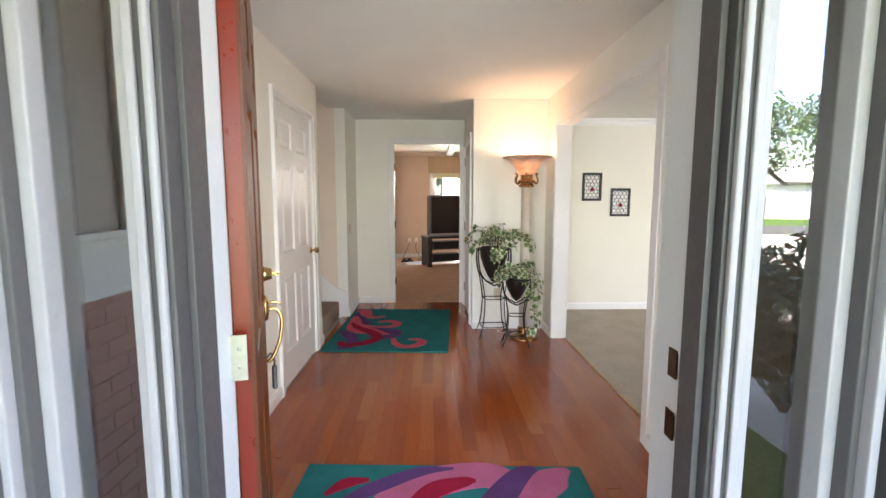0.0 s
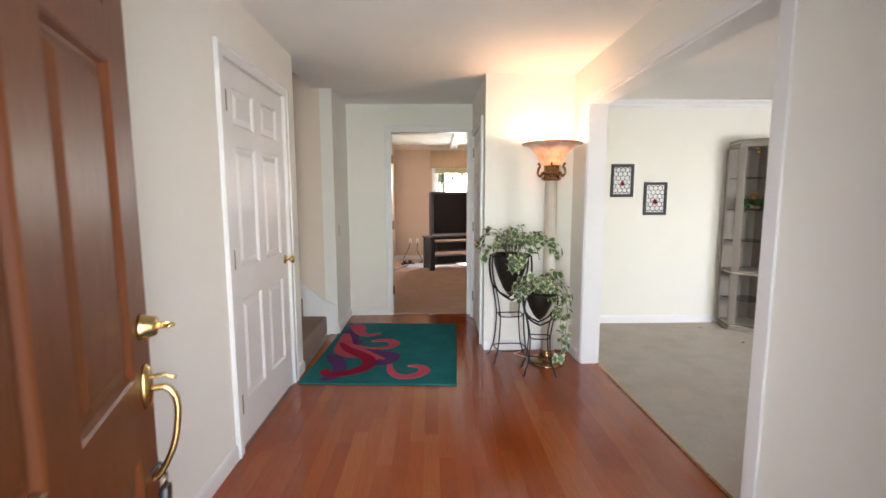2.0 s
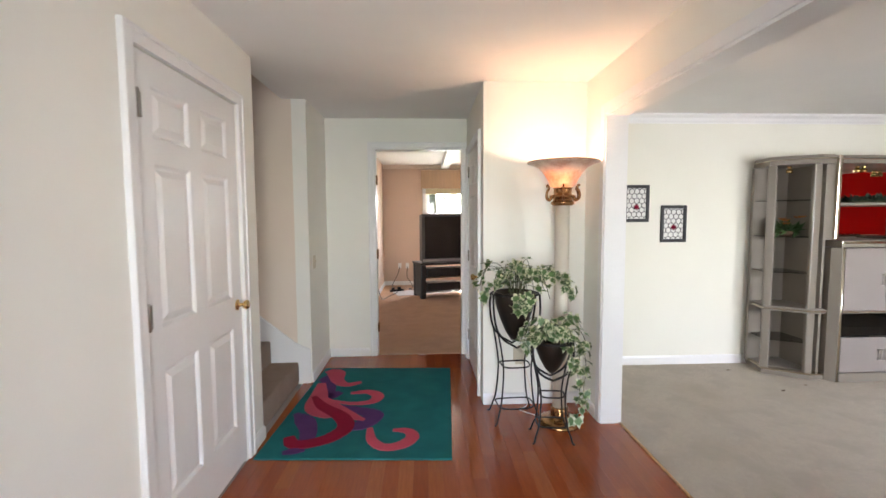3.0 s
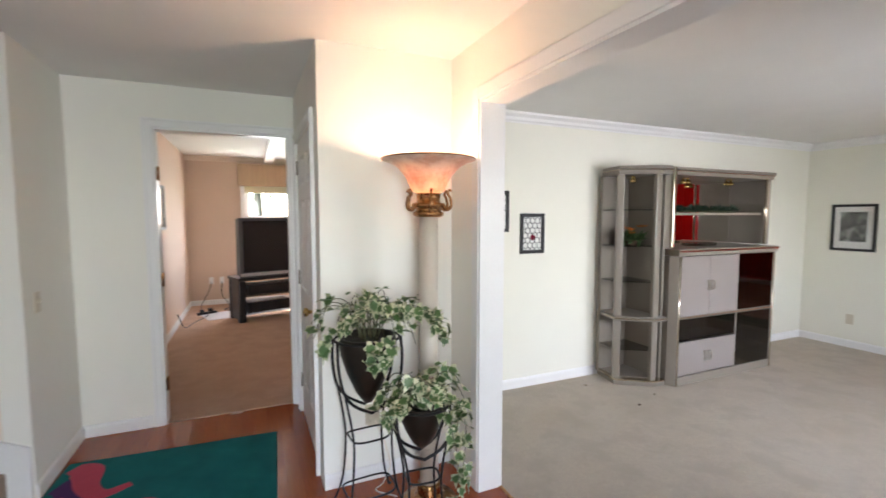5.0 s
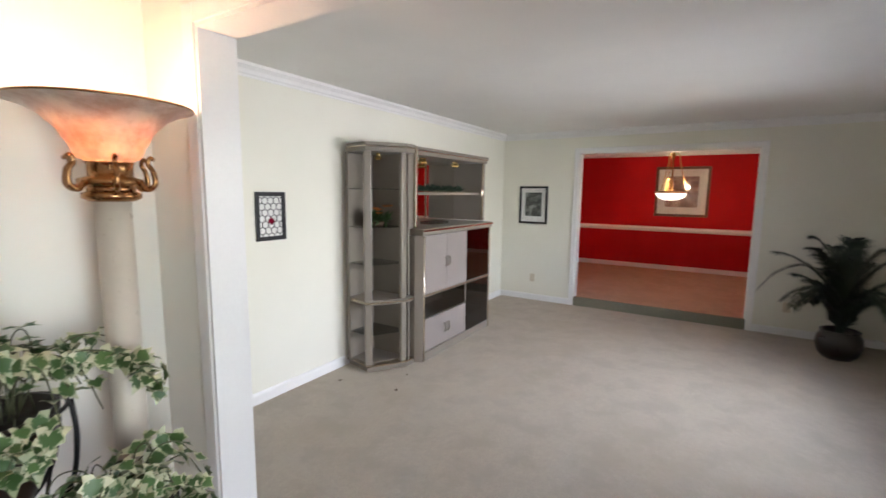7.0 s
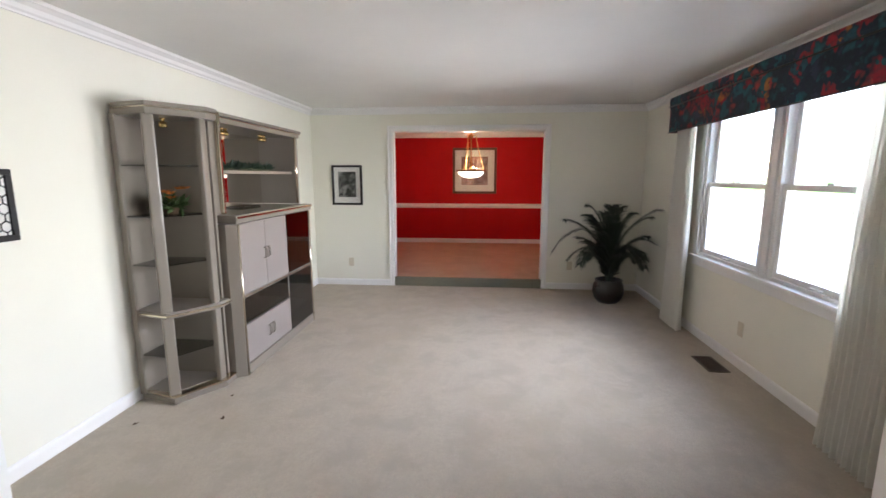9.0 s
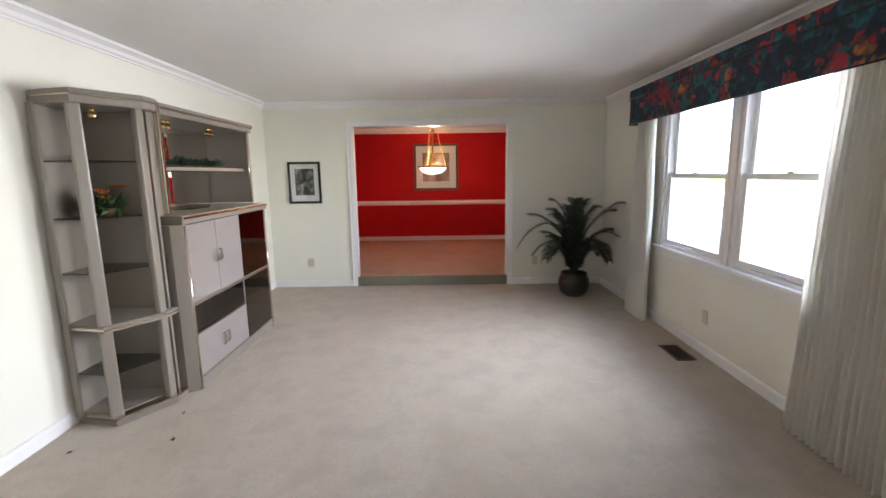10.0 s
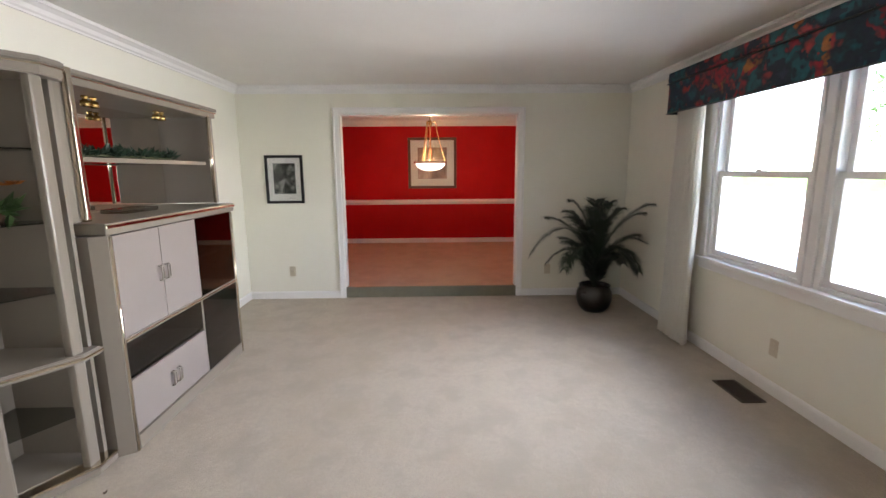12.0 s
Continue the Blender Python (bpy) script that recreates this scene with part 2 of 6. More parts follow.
def lathe(profile, steps=32, bm=None, at=(0, 0, 0)):
    """Turn a profile of (radius, height) about a vertical axis."""
    bm = bm or bmesh.new()
    rings = []
    for r, z in profile:
        if r < 1e-5:
            rings.append([bm.verts.new((at[0], at[1], at[2] + z))])
        else:
            rings.append([bm.verts.new((at[0] + r * math.cos(a), at[1] + r * math.sin(a), at[2] + z)) for a in (2 * math.pi * i / steps for i in range(steps))])
    for p, q in zip(rings, rings[1:]):
        for i in range(steps):
            j = (i + 1) % steps
            if len(p) == 1 and len(q) == 1:
                continue
            if len(p) == 1:
                bm.faces.new((p[0], q[j], q[i]))
            elif len(q) == 1:
                bm.faces.new((p[i], p[j], q[0]))
            else:
                bm.faces.new((p[i], p[j], q[j], q[i]))
    for f in bm.faces:
        f.smooth = True
    bmesh.ops.recalc_face_normals(bm, faces=bm.faces)
    return bm


def tube(points, radius, sides=8, bm=None, taper=None, closed=False):
    """A round bar swept along points."""
    bm = bm or bmesh.new()
    pts = [Vector(p) for p in points]
    rings, up = [], Vector((0.12, 0.23, 1)).normalized()
    for i, p in enumerate(pts):
        if closed:
            d = pts[(i + 1) % len(pts)] - pts[i - 1]
        else:
            d = pts[min(i + 1, len(pts) - 1)] - pts[max(i - 1, 0)]
        d.normalize()
        if abs(d.dot(up)) > 0.98:
            up = Vector((1, 0.1, 0)).normalized()
        u = d.cross(up).normalized()
        w = d.cross(u).normalized()
        up = -w if up.dot(-w) > 0 else w
        r = radius if taper is None else radius + (taper - radius) * i / (len(pts) - 1)
        rings.append([bm.verts.new(p + r * (math.cos(a) * u + math.sin(a) * up)) for a in (2 * math.pi * k / sides for k in range(sides))])
    pairs = list(zip(rings, rings[1:])) + ([(rings[-1], rings[0])] if closed else [])
    for p, q in pairs:
        for k in range(sides):
            bm.faces.new((p[k], p[(k + 1) % sides], q[(k + 1) % sides], q[k])).smooth = True
    if not closed:
        bm.faces.new(rings[0])
        bm.faces.new(rings[-1])
    bmesh.ops.recalc_face_normals(bm, faces=bm.faces)
    return bm


def extrude_path(outline, z0, z1, bm=None, bevel=0.0):
    """A flat outline of (x, y) raised from z0 to z1."""
    bm = bm or bmesh.new()
    lo = [bm.verts.new((x, y, z0)) for x, y in outline]
    hi = [bm.verts.new((x, y, z1)) for x, y in outline]
    fs = [bm.faces.new(lo), bm.faces.new(hi)]
    for i in range(len(outline)):
        j = (i + 1) % len(outline)
        fs.append(bm.faces.new((lo[i], lo[j], hi[j], hi[i])))
    bmesh.ops.recalc_face_normals(bm, faces=fs)
    if bevel:
        es = list({e for f in fs[:2] for e in f.edges})
        bmesh.ops.bevel(bm, geom=es, offset=bevel, segments=2, affect="EDGES")
    return bm


def mesh_of(name, bm, mat):
    me = bpy.data.meshes.new(name)
    bm.to_mesh(me)
    bm.free()
    for m in (mat if isinstance(mat, (list, tuple)) else [mat]):
        me.materials.append(m)
    return me


def part(name, bm, mat, parent, label=""):
    """One mesh object under a thing or a part."""
    ob = new(name, mesh_of(name, bm, mat))
    if parent is not None:
        ob.parent = parent
        ob.matrix_parent_inverse = Matrix.Identity(4)
    if label:
        tagged(ob, label)
    return ob


def structure(name, bm, mat, label="", category=""):
    ob = new(name, mesh_of(name, bm, mat))
    return tagged(ob, label or name.replace("_", " "), category or name.split("_")[0], kind="structure")


def thing(name, label, category, at=(0, 0, 0), rz=0.0, group=""):
    ob = new(name)
    ob.empty_display_size = 0.1
    ob.matrix_world = pose(*at, 0, 0, rz)
    return tagged(ob, label, category, group)


def thing_mesh(name, bm, mat, label, category, group="", at=None):
    """A thing that is a single mesh."""
    ob = new(name, mesh_of(name, bm, mat))
    if at is not None:
        ob.matrix_world = at
    return tagged(ob, label, category, group)


def smooth_curve(points, steps=8):
    """A Catmull-Rom line through points of any dimension."""
    p = [np.array(q, float) for q in points]
    p = [2 * p[0] - p[1]] + p + [2 * p[-1] - p[-2]]
    out = []
    for i in range(1, len(p) - 2):
        for k in range(steps):
            t = k / steps
            a, b, c, d = p[i - 1], p[i], p[i + 1], p[i + 2]
            out.append(0.5 * ((2 * b) + (c - a) * t + (2 * a - 5 * b + 4 * c - d) * t * t + (3 * b - a - 3 * c + d) * t ** 3))
    out.append(p[-2])
    return [tuple(float(v) for v in q) for q in out]

# ---- the house: floors, walls, ceilings ----
CEIL, CEIL_LIV = 2.44, 2.395
XL, XS, XR, XV = -0.412, -0.335, 1.876, 2.020      # hall left wall, stair stub, hall right wall, living side of it
YF, YB, YJ = 3.045, 8.085, 6.83                      # front wall, hall back wall, lamp wall
YW, YC, XE = 3.278, 7.648, 7.10                     # window wall, cabinet wall, end wall of the living room
OY0, OY1, OZ = 4.525, 6.475, 2.13                    # opening from hall to living room
DZ = 0.125                                         # step up to the dining room

structure("floor", boxes((XL - 0.1, XV - 0.012, 2.855, 8.2, -0.12, -0.014)), M_MORTAR, "subfloor under the hall boards", "floor")
structure("floor_living", boxes((XV - 0.012, XE + 0.08, YW - 0.1, YC + 0.1, -0.12, 0.004)), M_CARPET_LIV, "grey beige living room carpet with faint stains", "floor")
structure("floor_dining", boxes((XE + 0.02, 10.7, YW - 0.1, YC + 0.1, -0.12, DZ)), M_CARPET_DIN, "peach dining room carpet one step up", "floor")
structure("floor_tv_room", boxes((-0.4, 4.6, YB + 0.02, 13.0, -0.12, 0.006)), M_CARPET_TV, "tan television room carpet", "floor")
structure("step_riser", boxes((XE - 0.004, XE + 0.03, 4.528, 6.533, 0.0, DZ + 0.003), bevel=0.008), M_CARPET_RISER, "olive carpeted riser of the dining room step", "step")

# hall walls
structure("wall_west", boxes((XL - 0.12, XL, YF, 5.215, -0.1, CEIL), (XL - 0.12, XL, 6.128, 6.385, -0.1, CEIL), (XL - 0.12, XL, 5.215, 6.128, 2.09, CEIL)), M_WALL, "cream painted hall wall with closet opening", "wall")
structure("wall_stub", boxes((XS - 0.12, XS, 7.36, YB, -0.1, CEIL)), M_WALL, "cream wall stub beside the stairs", "wall")
structure("wall_north", boxes((XS - 0.12, 0.15, YB, YB + 0.12, -0.1, CEIL), (1.06, 1.22, YB, YB + 0.12, -0.1, CEIL), (0.15, 1.06, YB, YB + 0.12, 2.145, CEIL)), M_WALL, "cream hall end wall with doorway", "wall")
structure("wall_jog", boxes((1.10, 1.22, YJ + 0.12, 7.04, -0.1, CEIL), (1.10, 1.22, 7.92, YB, -0.1, CEIL), (1.10, 1.22, 7.04, 7.92, 2.06, CEIL)), M_WALL, "cream side wall with a closet door", "wall")
structure("wall_lamp", boxes((1.10, XR, YJ - 0.001, YJ + 0.12, -0.1, CEIL)), M_WALL, "cream wall behind the floor lamp", "wall")
structure("wall_east", boxes((XR, XV, YF, OY0, -0.1, CEIL), (XR, XV, OY1, YC + 0.1, -0.1, CEIL), (XR, XV, OY0, OY1, OZ, CEIL)), M_WALL, "cream wall with wide opening to the living room", "wall")
structure("closet_inside", boxes((XL - 0.8, XL - 0.7, 4.9, 6.27, -0.1, CEIL), (XL - 0.8, XL - 0.12, 4.9, 5.0, -0.1, CEIL)), M_WALL, "closet back wall", "wall")
structure("ceiling", boxes((XL - 0.12, XV, 2.855, YB + 0.12, CEIL, CEIL + 0.2)), M_CEIL, "smooth white hall ceiling", "ceiling")
structure("ceiling_living", boxes((XV, XE + 0.12, YW - 0.15, YC + 0.12, CEIL_LIV, CEIL + 0.2)), M_CEIL, "white living room ceiling", "ceiling")
structure("ceiling_dining", boxes((XE + 0.12, 10.8, YW - 0.15, YC + 0.12, 2.47, 2.67)), M_CEIL, "white dining room ceiling", "ceiling")
structure("ceiling_tv_room", boxes((-0.6, 4.7, YB + 0.12, 13.0, 2.52, 2.72)), M_CEIL, "white television room ceiling", "ceiling")

# stairwell
structure("wall_stair_side", boxes((-3.6, XS - 0.12, 7.36, 7.48, -0.1, 5.0)), M_WALL_STAIR, "stairwell side wall, cream shaded to beige", "wall")
structure("wall_stair_near", boxes((-3.6, XL - 0.12, 6.27, 6.385, -0.1, 5.0)), M_WALL_STAIR, "stairwell wall, cream shaded to beige", "wall")
structure("wall_stair_end", boxes((-3.7, -3.6, 6.2, 7.55, -0.1, 5.0)), M_WALL_STAIR, "stairwell end wall, cream shaded to beige", "wall")
structure("wall_stair_top", boxes((XL - 0.12, XL - 0.02, 6.27, 7.48, CEIL + 0.2, 5.0)), M_WALL_STAIR, "upper stairwell wall", "wall")
structure("ceiling_stair", boxes((-3.7, XL, 6.2, 7.55, 5.0, 5.1)), M_CEIL, "stairwell ceiling", "ceiling")

# living room
WX0, WX1, WZ0, WZ1 = 3.54, 5.51, 0.775, 2.12
structure("wall_south", boxes((XV, WX0, YW - 0.15, YW, -0.1, CEIL), (WX1, XE + 0.12, YW - 0.15, YW, -0.1, CEIL), (WX0, WX1, YW - 0.15, YW, -0.1, WZ0), (WX0, WX1, YW - 0.15, YW, WZ1, CEIL)), M_WALL_LIV, "pale living room wall with double window", "wall")
structure("wall_cabinet_side", boxes((XV, XE + 0.12, YC, YC + 0.12, -0.1, CEIL)), M_WALL_LIV, "pale living room wall behind the wall unit", "wall")
RY0, RY1, RZ = 4.528, 6.533, 2.10
structure("wall_end", boxes((XE, XE + 0.12, YW, RY0, -0.1, CEIL), (XE, XE + 0.12, RY1, YC, -0.1, CEIL), (XE, XE + 0.12, RY0, RY1, RZ, CEIL)), M_WALL_LIV, "pale end wall with opening to the dining room", "wall")
# dining room
structure("wall_red", boxes((10.4, 10.62, YW - 0.1, YC + 0.1, -0.1, 2.47)), M_RED, "deep red dining room wall", "wall")
structure("wall_dining_south", boxes((XE + 0.12, 10.4, YW - 0.15, YW, -0.1, 2.47)), M_RED, "red dining room side wall", "wall")
structure("wall_dining_north", boxes((XE + 0.12, 10.4, YC, YC + 0.12, -0.1, 2.47)), M_RED, "red dining room side wall", "wall")
# television room
TX, TY = -0.19, 12.85
structure("wall_tv_west", boxes((TX - 0.12, TX, YB + 0.12, TY + 0.12, -0.1, 2.52)), M_WALL_TV, "peach television room wall", "wall")
structure("wall_tv_east", boxes((4.5, 4.62, YB + 0.12, TY + 0.12, -0.1, 2.52)), M_WALL_TV, "peach television room wall", "wall")
structure("wall_tv_near", boxes((1.22, 4.5, YB, YB + 0.12, -0.1, 2.52)), M_WALL_TV, "peach television room wall", "wall")
VX0, VX1, VZ0, VZ1 = 0.70, 2.25, 0.95, 2.06
structure("wall_tv_north", boxes((TX, VX0, TY, TY + 0.12, -0.1, 2.52), (VX1, 4.5, TY, TY + 0.12, -0.1, 2.52), (VX0, VX1, TY, TY + 0.12, -0.1, VZ0), (VX0, VX1, TY, TY + 0.12, VZ1, 2.52)), M_WALL_TV, "peach television room wall with window", "wall")


# ---- trim ----
def run_profile(name, a, b, profile, mat, label, category):
    """A moulding from a to b; profile of (out, up), out to the walker's right when going from a to b."""
    bm = bmesh.new()
    a, b = Vector(a), Vector(b)
    d = (b - a).normalized()
    out = Vector((d.y, -d.x, 0))
    ends = []
    for p in (a, b):
        ends.append([bm.verts.new(p + out * o + Vector((0, 0, u))) for o, u in profile])
    n = len(profile)
    for i in range(n):
        j = (i + 1) % n
        bm.faces.new((ends[0][i], ends[0][j], ends[1][j], ends[1][i]))
    bm.faces.new(ends[0])
    bm.faces.new(ends[1])
    bmesh.ops.recalc_face_normals(bm, faces=bm.faces)
    return structure(name, bm, mat, label, category)


BASE = [(0, 0), (0.014, 0), (0.014, 0.065), (0.010, 0.078), (0.004, 0.085), (0, 0.085)]
CROWN = [(0, 0), (0.010, 0), (0.012, 0.012), (0.022, 0.022), (0.028, 0.045), (0.050, 0.062), (0.058, 0.066), (0.060, 0.085), (0, 0.085)]
RAIL = [(0, 0), (0.012, 0.004), (0.014, 0.025), (0.026, 0.035), (0.026, 0.06), (0.014, 0.068), (0.012, 0.085), (0, 0.09)]


def baseboard(a, b, z=0.004, mat=M_TRIM):
    return run_profile("baseboard", (*a, z), (*b, z), BASE, mat, "white painted wooden baseboard", "baseboard")


def crown(a, b, top=CEIL, h=0.085):
    return run_profile("crown_moulding", (*a, top - h), (*b, top - h), CROWN, M_TRIM, "white crown moulding below the ceiling", "moulding")


baseboard((XL, YF), (XL, 5.149), 0)
baseboard((XL, 6.194), (XL, 6.385), 0)
baseboard((XS, 7.36), (XS, YB), 0)
baseboard((XS, YB), (0.08, YB), 0)
baseboard((1.10, YJ), (XR, YJ), 0)
baseboard((XR, YJ), (XR, OY1 + 0.07), 0)
baseboard((XR, OY0 - 0.07), (XR, YF), 0)
baseboard((XV, YF + 0.3), (XV, OY0 - 0.07))
baseboard((XV, OY1 + 0.07), (XV, YC))
baseboard((XV, YC), (XE, YC))
baseboard((XE, YC), (XE, RY1 + 0.066))
baseboard((XE, RY0 - 0.066), (XE, YW))
baseboard((XE, YW), (XV, YW))
baseboard((10.4, YC), (10.4, YW), DZ)
baseboard((TX, YB + 0.12), (TX, TY), 0.006)
baseboard((TX, TY), (4.5, TY), 0.006)
crown((XV, YC), (XE, YC), CEIL_LIV)
crown((XE, YC), (XE, YW), CEIL_LIV)
crown((XE, YW), (XV, YW), CEIL_LIV)
run_profile("crown_moulding", (10.4, YC, 2.28), (10.4, YW, 2.28), [(o * 1.7, u * 2.2) for o, u in CROWN], M_TRIM, "white crown moulding of the dining room", "moulding")
run_profile("chair_rail", (10.4, YC, 0.855), (10.4, YW, 0.855), RAIL, M_TRIM, "white chair rail on the red wall", "rail")


def casing_pieces(name, turn, a0, a1, z1, w, t, z0, bead, label):
    """Two uprights and a head, each with a raised outer bead; turn(a, b) gives the x and y ranges for a run along the wall and a depth out of it."""
    c = tagged(new(name), label, "casing", kind="structure")
    rows = (("casing_side", (a0 - w, a0), (z0, z1 + w), (a0 - w + 0.001, a0 - w + 0.02), (z0, z1 + w - 0.001)),
            ("casing_side", (a1, a1 + w), (z0, z1 + w), (a1 + w - 0.02, a1 + w - 0.001), (z0, z1 + w - 0.001)),
            ("casing_head", (a0, a1), (z1, z1 + w), (a0 - w + 0.02, a1 + w - 0.02), (z1 + w - 0.02, z1 + w - 0.001)))
    for nm, run, zs, bead_run, bead_zs in rows:
        bm = bmesh.new()
        box(bm, *turn(run, t), *zs, 0.004)
        if bead:
            box(bm, *turn(bead_run, t + 0.007), *bead_zs, 0.005)
        part(nm, bm, M_TRIM, c)
    return c


def casing_x(name, x, y0, y1, z1, side, w=0.066, t=0.018, z0=0.0, bead=True):
    """Casing round an opening in a wall that faces along x; side: +1 or -1, the way it stands proud."""
    def turn(run, d):
        return (x, x + d, *run) if side > 0 else (x - d, x, *run)
    return casing_pieces(name, turn, y0, y1, z1, w, t, z0, bead, "white painted door casing" if bead else "flat white painted casing")


def casing_y(name, y, x0, x1, z1, side, w=0.066, t=0.018, z0=0.0):
    def turn(run, d):
        return (*run, y, y + d) if side > 0 else (*run, y - d, y)
    return casing_pieces(name, turn, x0, x1, z1, w, t, z0, True, "white painted door casing")


casing_x("casing_closet", XL, 5.215, 6.128, 2.09, 1)
casing_x("casing_jog_door", 1.10, 7.04, 7.92, 2.06, -1)
casing_y("casing_tv_door", YB, 0.15, 1.06, 2.145, -1, w=0.06)
casing_x("casing_opening_hall", XR, OY0, OY1, OZ, -1, t=0.011, bead=False)
casing_x("casing_opening_living", XV, OY0, OY1, OZ, 1, t=0.011, bead=False)
casing_x("casing_dining", XE, RY0, RY1, RZ, -1)
# jamb linings
structure("jamb_opening", boxes((XR - 0.002, XV + 0.002, OY0 - 0.001, OY0 + 0.014, 0, OZ), (XR - 0.002, XV + 0.002, OY1 - 0.014, OY1 + 0.001, 0, OZ), (XR - 0.002, XV + 0.002, OY0 + 0.014, OY1 - 0.014, OZ - 0.014, OZ + 0.001)), M_TRIM, "white jamb lining of the wide opening", "jamb")
structure("jamb_dining", boxes((XE + 0.004, XE + 0.122, RY0 - 0.001, RY0 + 0.014, 0, RZ), (XE + 0.004, XE + 0.122, RY1 - 0.014, RY1 + 0.001, 0, RZ), (XE + 0.004, XE + 0.122, RY0 + 0.014, RY1 - 0.014, RZ - 0.014, RZ + 0.001)), M_TRIM, "white jamb lining", "jamb")
structure("jamb_tv_door", boxes((0.149, 0.166, YB - 0.002, YB + 0.122, 0, 2.145), (1.044, 1.061, YB - 0.002, YB + 0.122, 0, 2.145), (0.166, 1.044, YB - 0.002, YB + 0.122, 2.13, 2.146)), M_TRIM, "white door jamb", "jamb")
structure("threshold_strip", boxes((XV - 0.016, XV + 0.002, OY0, OY1, 0.0, 0.007), bevel=0.002), M_BRONZE, "metal strip between boards and carpet", "threshold")

# ---- windows ----
def double_hung(name, x0, x1, y, z0, z1, out, label, group=""):
    """A double-hung window unit in a wall along x. y: room face of the sashes; out: +1 or -1, towards the outside."""
    w = thing(name, label, "window", group=group)
    w["kind"] = "structure"
    zm = z0 + (z1 - z0) * 0.49
    def yy(a, b):
        return (y + out * a, y + out * b) if out > 0 else (y + out * b, y + out * a)
    fr = bmesh.new()
    a, b = yy(-0.02, 0.09)
    box(fr, x0, x0 + 0.03, a, b, z0, z1, 0.003)
    box(fr, x1 - 0.03, x1, a, b, z0, z1, 0.003)
    box(fr, x0 + 0.03, x1 - 0.03, a, b, z1 - 0.03, z1, 0.003)
    box(fr, x0 + 0.03, x1 - 0.03, a, b, z0, z0 + 0.025, 0.003)
    part("window_frame", fr, M_TRIM, w)
    for nm, za, zb, d in (("lower_sash", z0 + 0.025, zm + 0.02, 0.0), ("upper_sash", zm - 0.02, z1 - 0.03, 0.04)):
        s = bmesh.new()
        a, b = yy(d, d + 0.035)
        box(s, x0 + 0.03, x0 + 0.072, a, b, za, zb, 0.004)
        box(s, x1 - 0.072, x1 - 0.03, a, b, za, zb, 0.004)
        box(s, x0 + 0.072, x1 - 0.072, a, b, za, za + 0.04, 0.004)
        box(s, x0 + 0.072, x1 - 0.072, a, b, zb - 0.04, zb, 0.004)
        sash = part(nm, s, M_TRIM, w)
        g = bmesh.new()
        a, b = yy(d + 0.015, d + 0.019)
        box(g, x0 + 0.07, x1 - 0.07, a, b, za + 0.038, zb - 0.038)
        pane = part("pane", g, M_GLASS, sash)
        pane.visible_shadow = False
    k = bmesh.new()
    a, b = yy(-0.022, 0.002)
    xm = (x0 + x1) / 2
    box(k, xm - 0.05, xm + 0.05, a, b, z0 + 0.030, z0 + 0.044, 0.003)
    part("sash_lift", k, M_TRIM, w)
    k = bmesh.new()
    box(k, xm - 0.025, xm + 0.025, *yy(-0.012, 0.03), zm + 0.02, zm + 0.035, 0.003)
    part("sash_lock", k, M_PALE_FRAME, w)
    return w


WM0, WM1 = 4.475, 4.575
double_hung("window_1", WM1, WX1, YW - 0.022, WZ0, WZ1, -1, "white double-hung window with clear panes", "living room windows")
double_hung("window_2", WX0, WM0, YW - 0.022, WZ0, WZ1, -1, "white double-hung window with clear panes", "living room windows")
structure("window_mullion", boxes((WM0, WM1, YW - 0.14, YW - 0.012, WZ0, WZ1), (WM0 + 0.02, WM1 - 0.02, YW - 0.014, YW + 0.006, WZ0, WZ1), bevel=0.004), M_TRIM, "white mullion between the two windows", "mullion")
structure("window_sill", boxes((WX0 - 0.09, WX1 + 0.09, YW - 0.07, YW + 0.05, WZ0 - 0.03, WZ0), (WX0 - 0.07, WX1 + 0.07, YW, YW + 0.018, WZ0 - 0.10, WZ0 - 0.03), bevel=0.006), M_TRIM, "white window sill with apron", "sill")
structure("window_casing", boxes((WX0 - 0.07, WX0, YW, YW + 0.018, WZ0, WZ1 + 0.07), (WX1, WX1 + 0.07, YW, YW + 0.018, WZ0, WZ1 + 0.07), (WX0, WX1, YW, YW + 0.018, WZ1, WZ1 + 0.07), bevel=0.004), M_TRIM, "white window casing", "casing")
area_light("window_sky_light", (WX0 + WX1) / 2, YW - 0.36, (WZ0 + WZ1) / 2, ((WX0 + WX1) / 2, YW + 3, 0.72), WX1 - WX0, WZ1 - WZ0, WINDOW_WATTS, (0.93, 0.97, 1.0), 102)
double_hung("window_3", VX0, VX1, TY + 0.04, VZ0, VZ1, 1, "white double-hung window above the television")
area_light("doorway_sky_light", 0.715, 3.055, 1.10, (0.715, 6.0, 0.9), 0.74, 1.9, DOORWAY_WATTS, (0.90, 0.96, 1.0), 108)
area_light("tv_window_sky_light", (VX0 + VX1) / 2, TY + 0.25, (VZ0 + VZ1) / 2, ((VX0 + VX1) / 2, TY - 3, 0.6), VX1 - VX0, VZ1 - VZ0, TV_WINDOW_WATTS, (0.95, 0.98, 1.0))

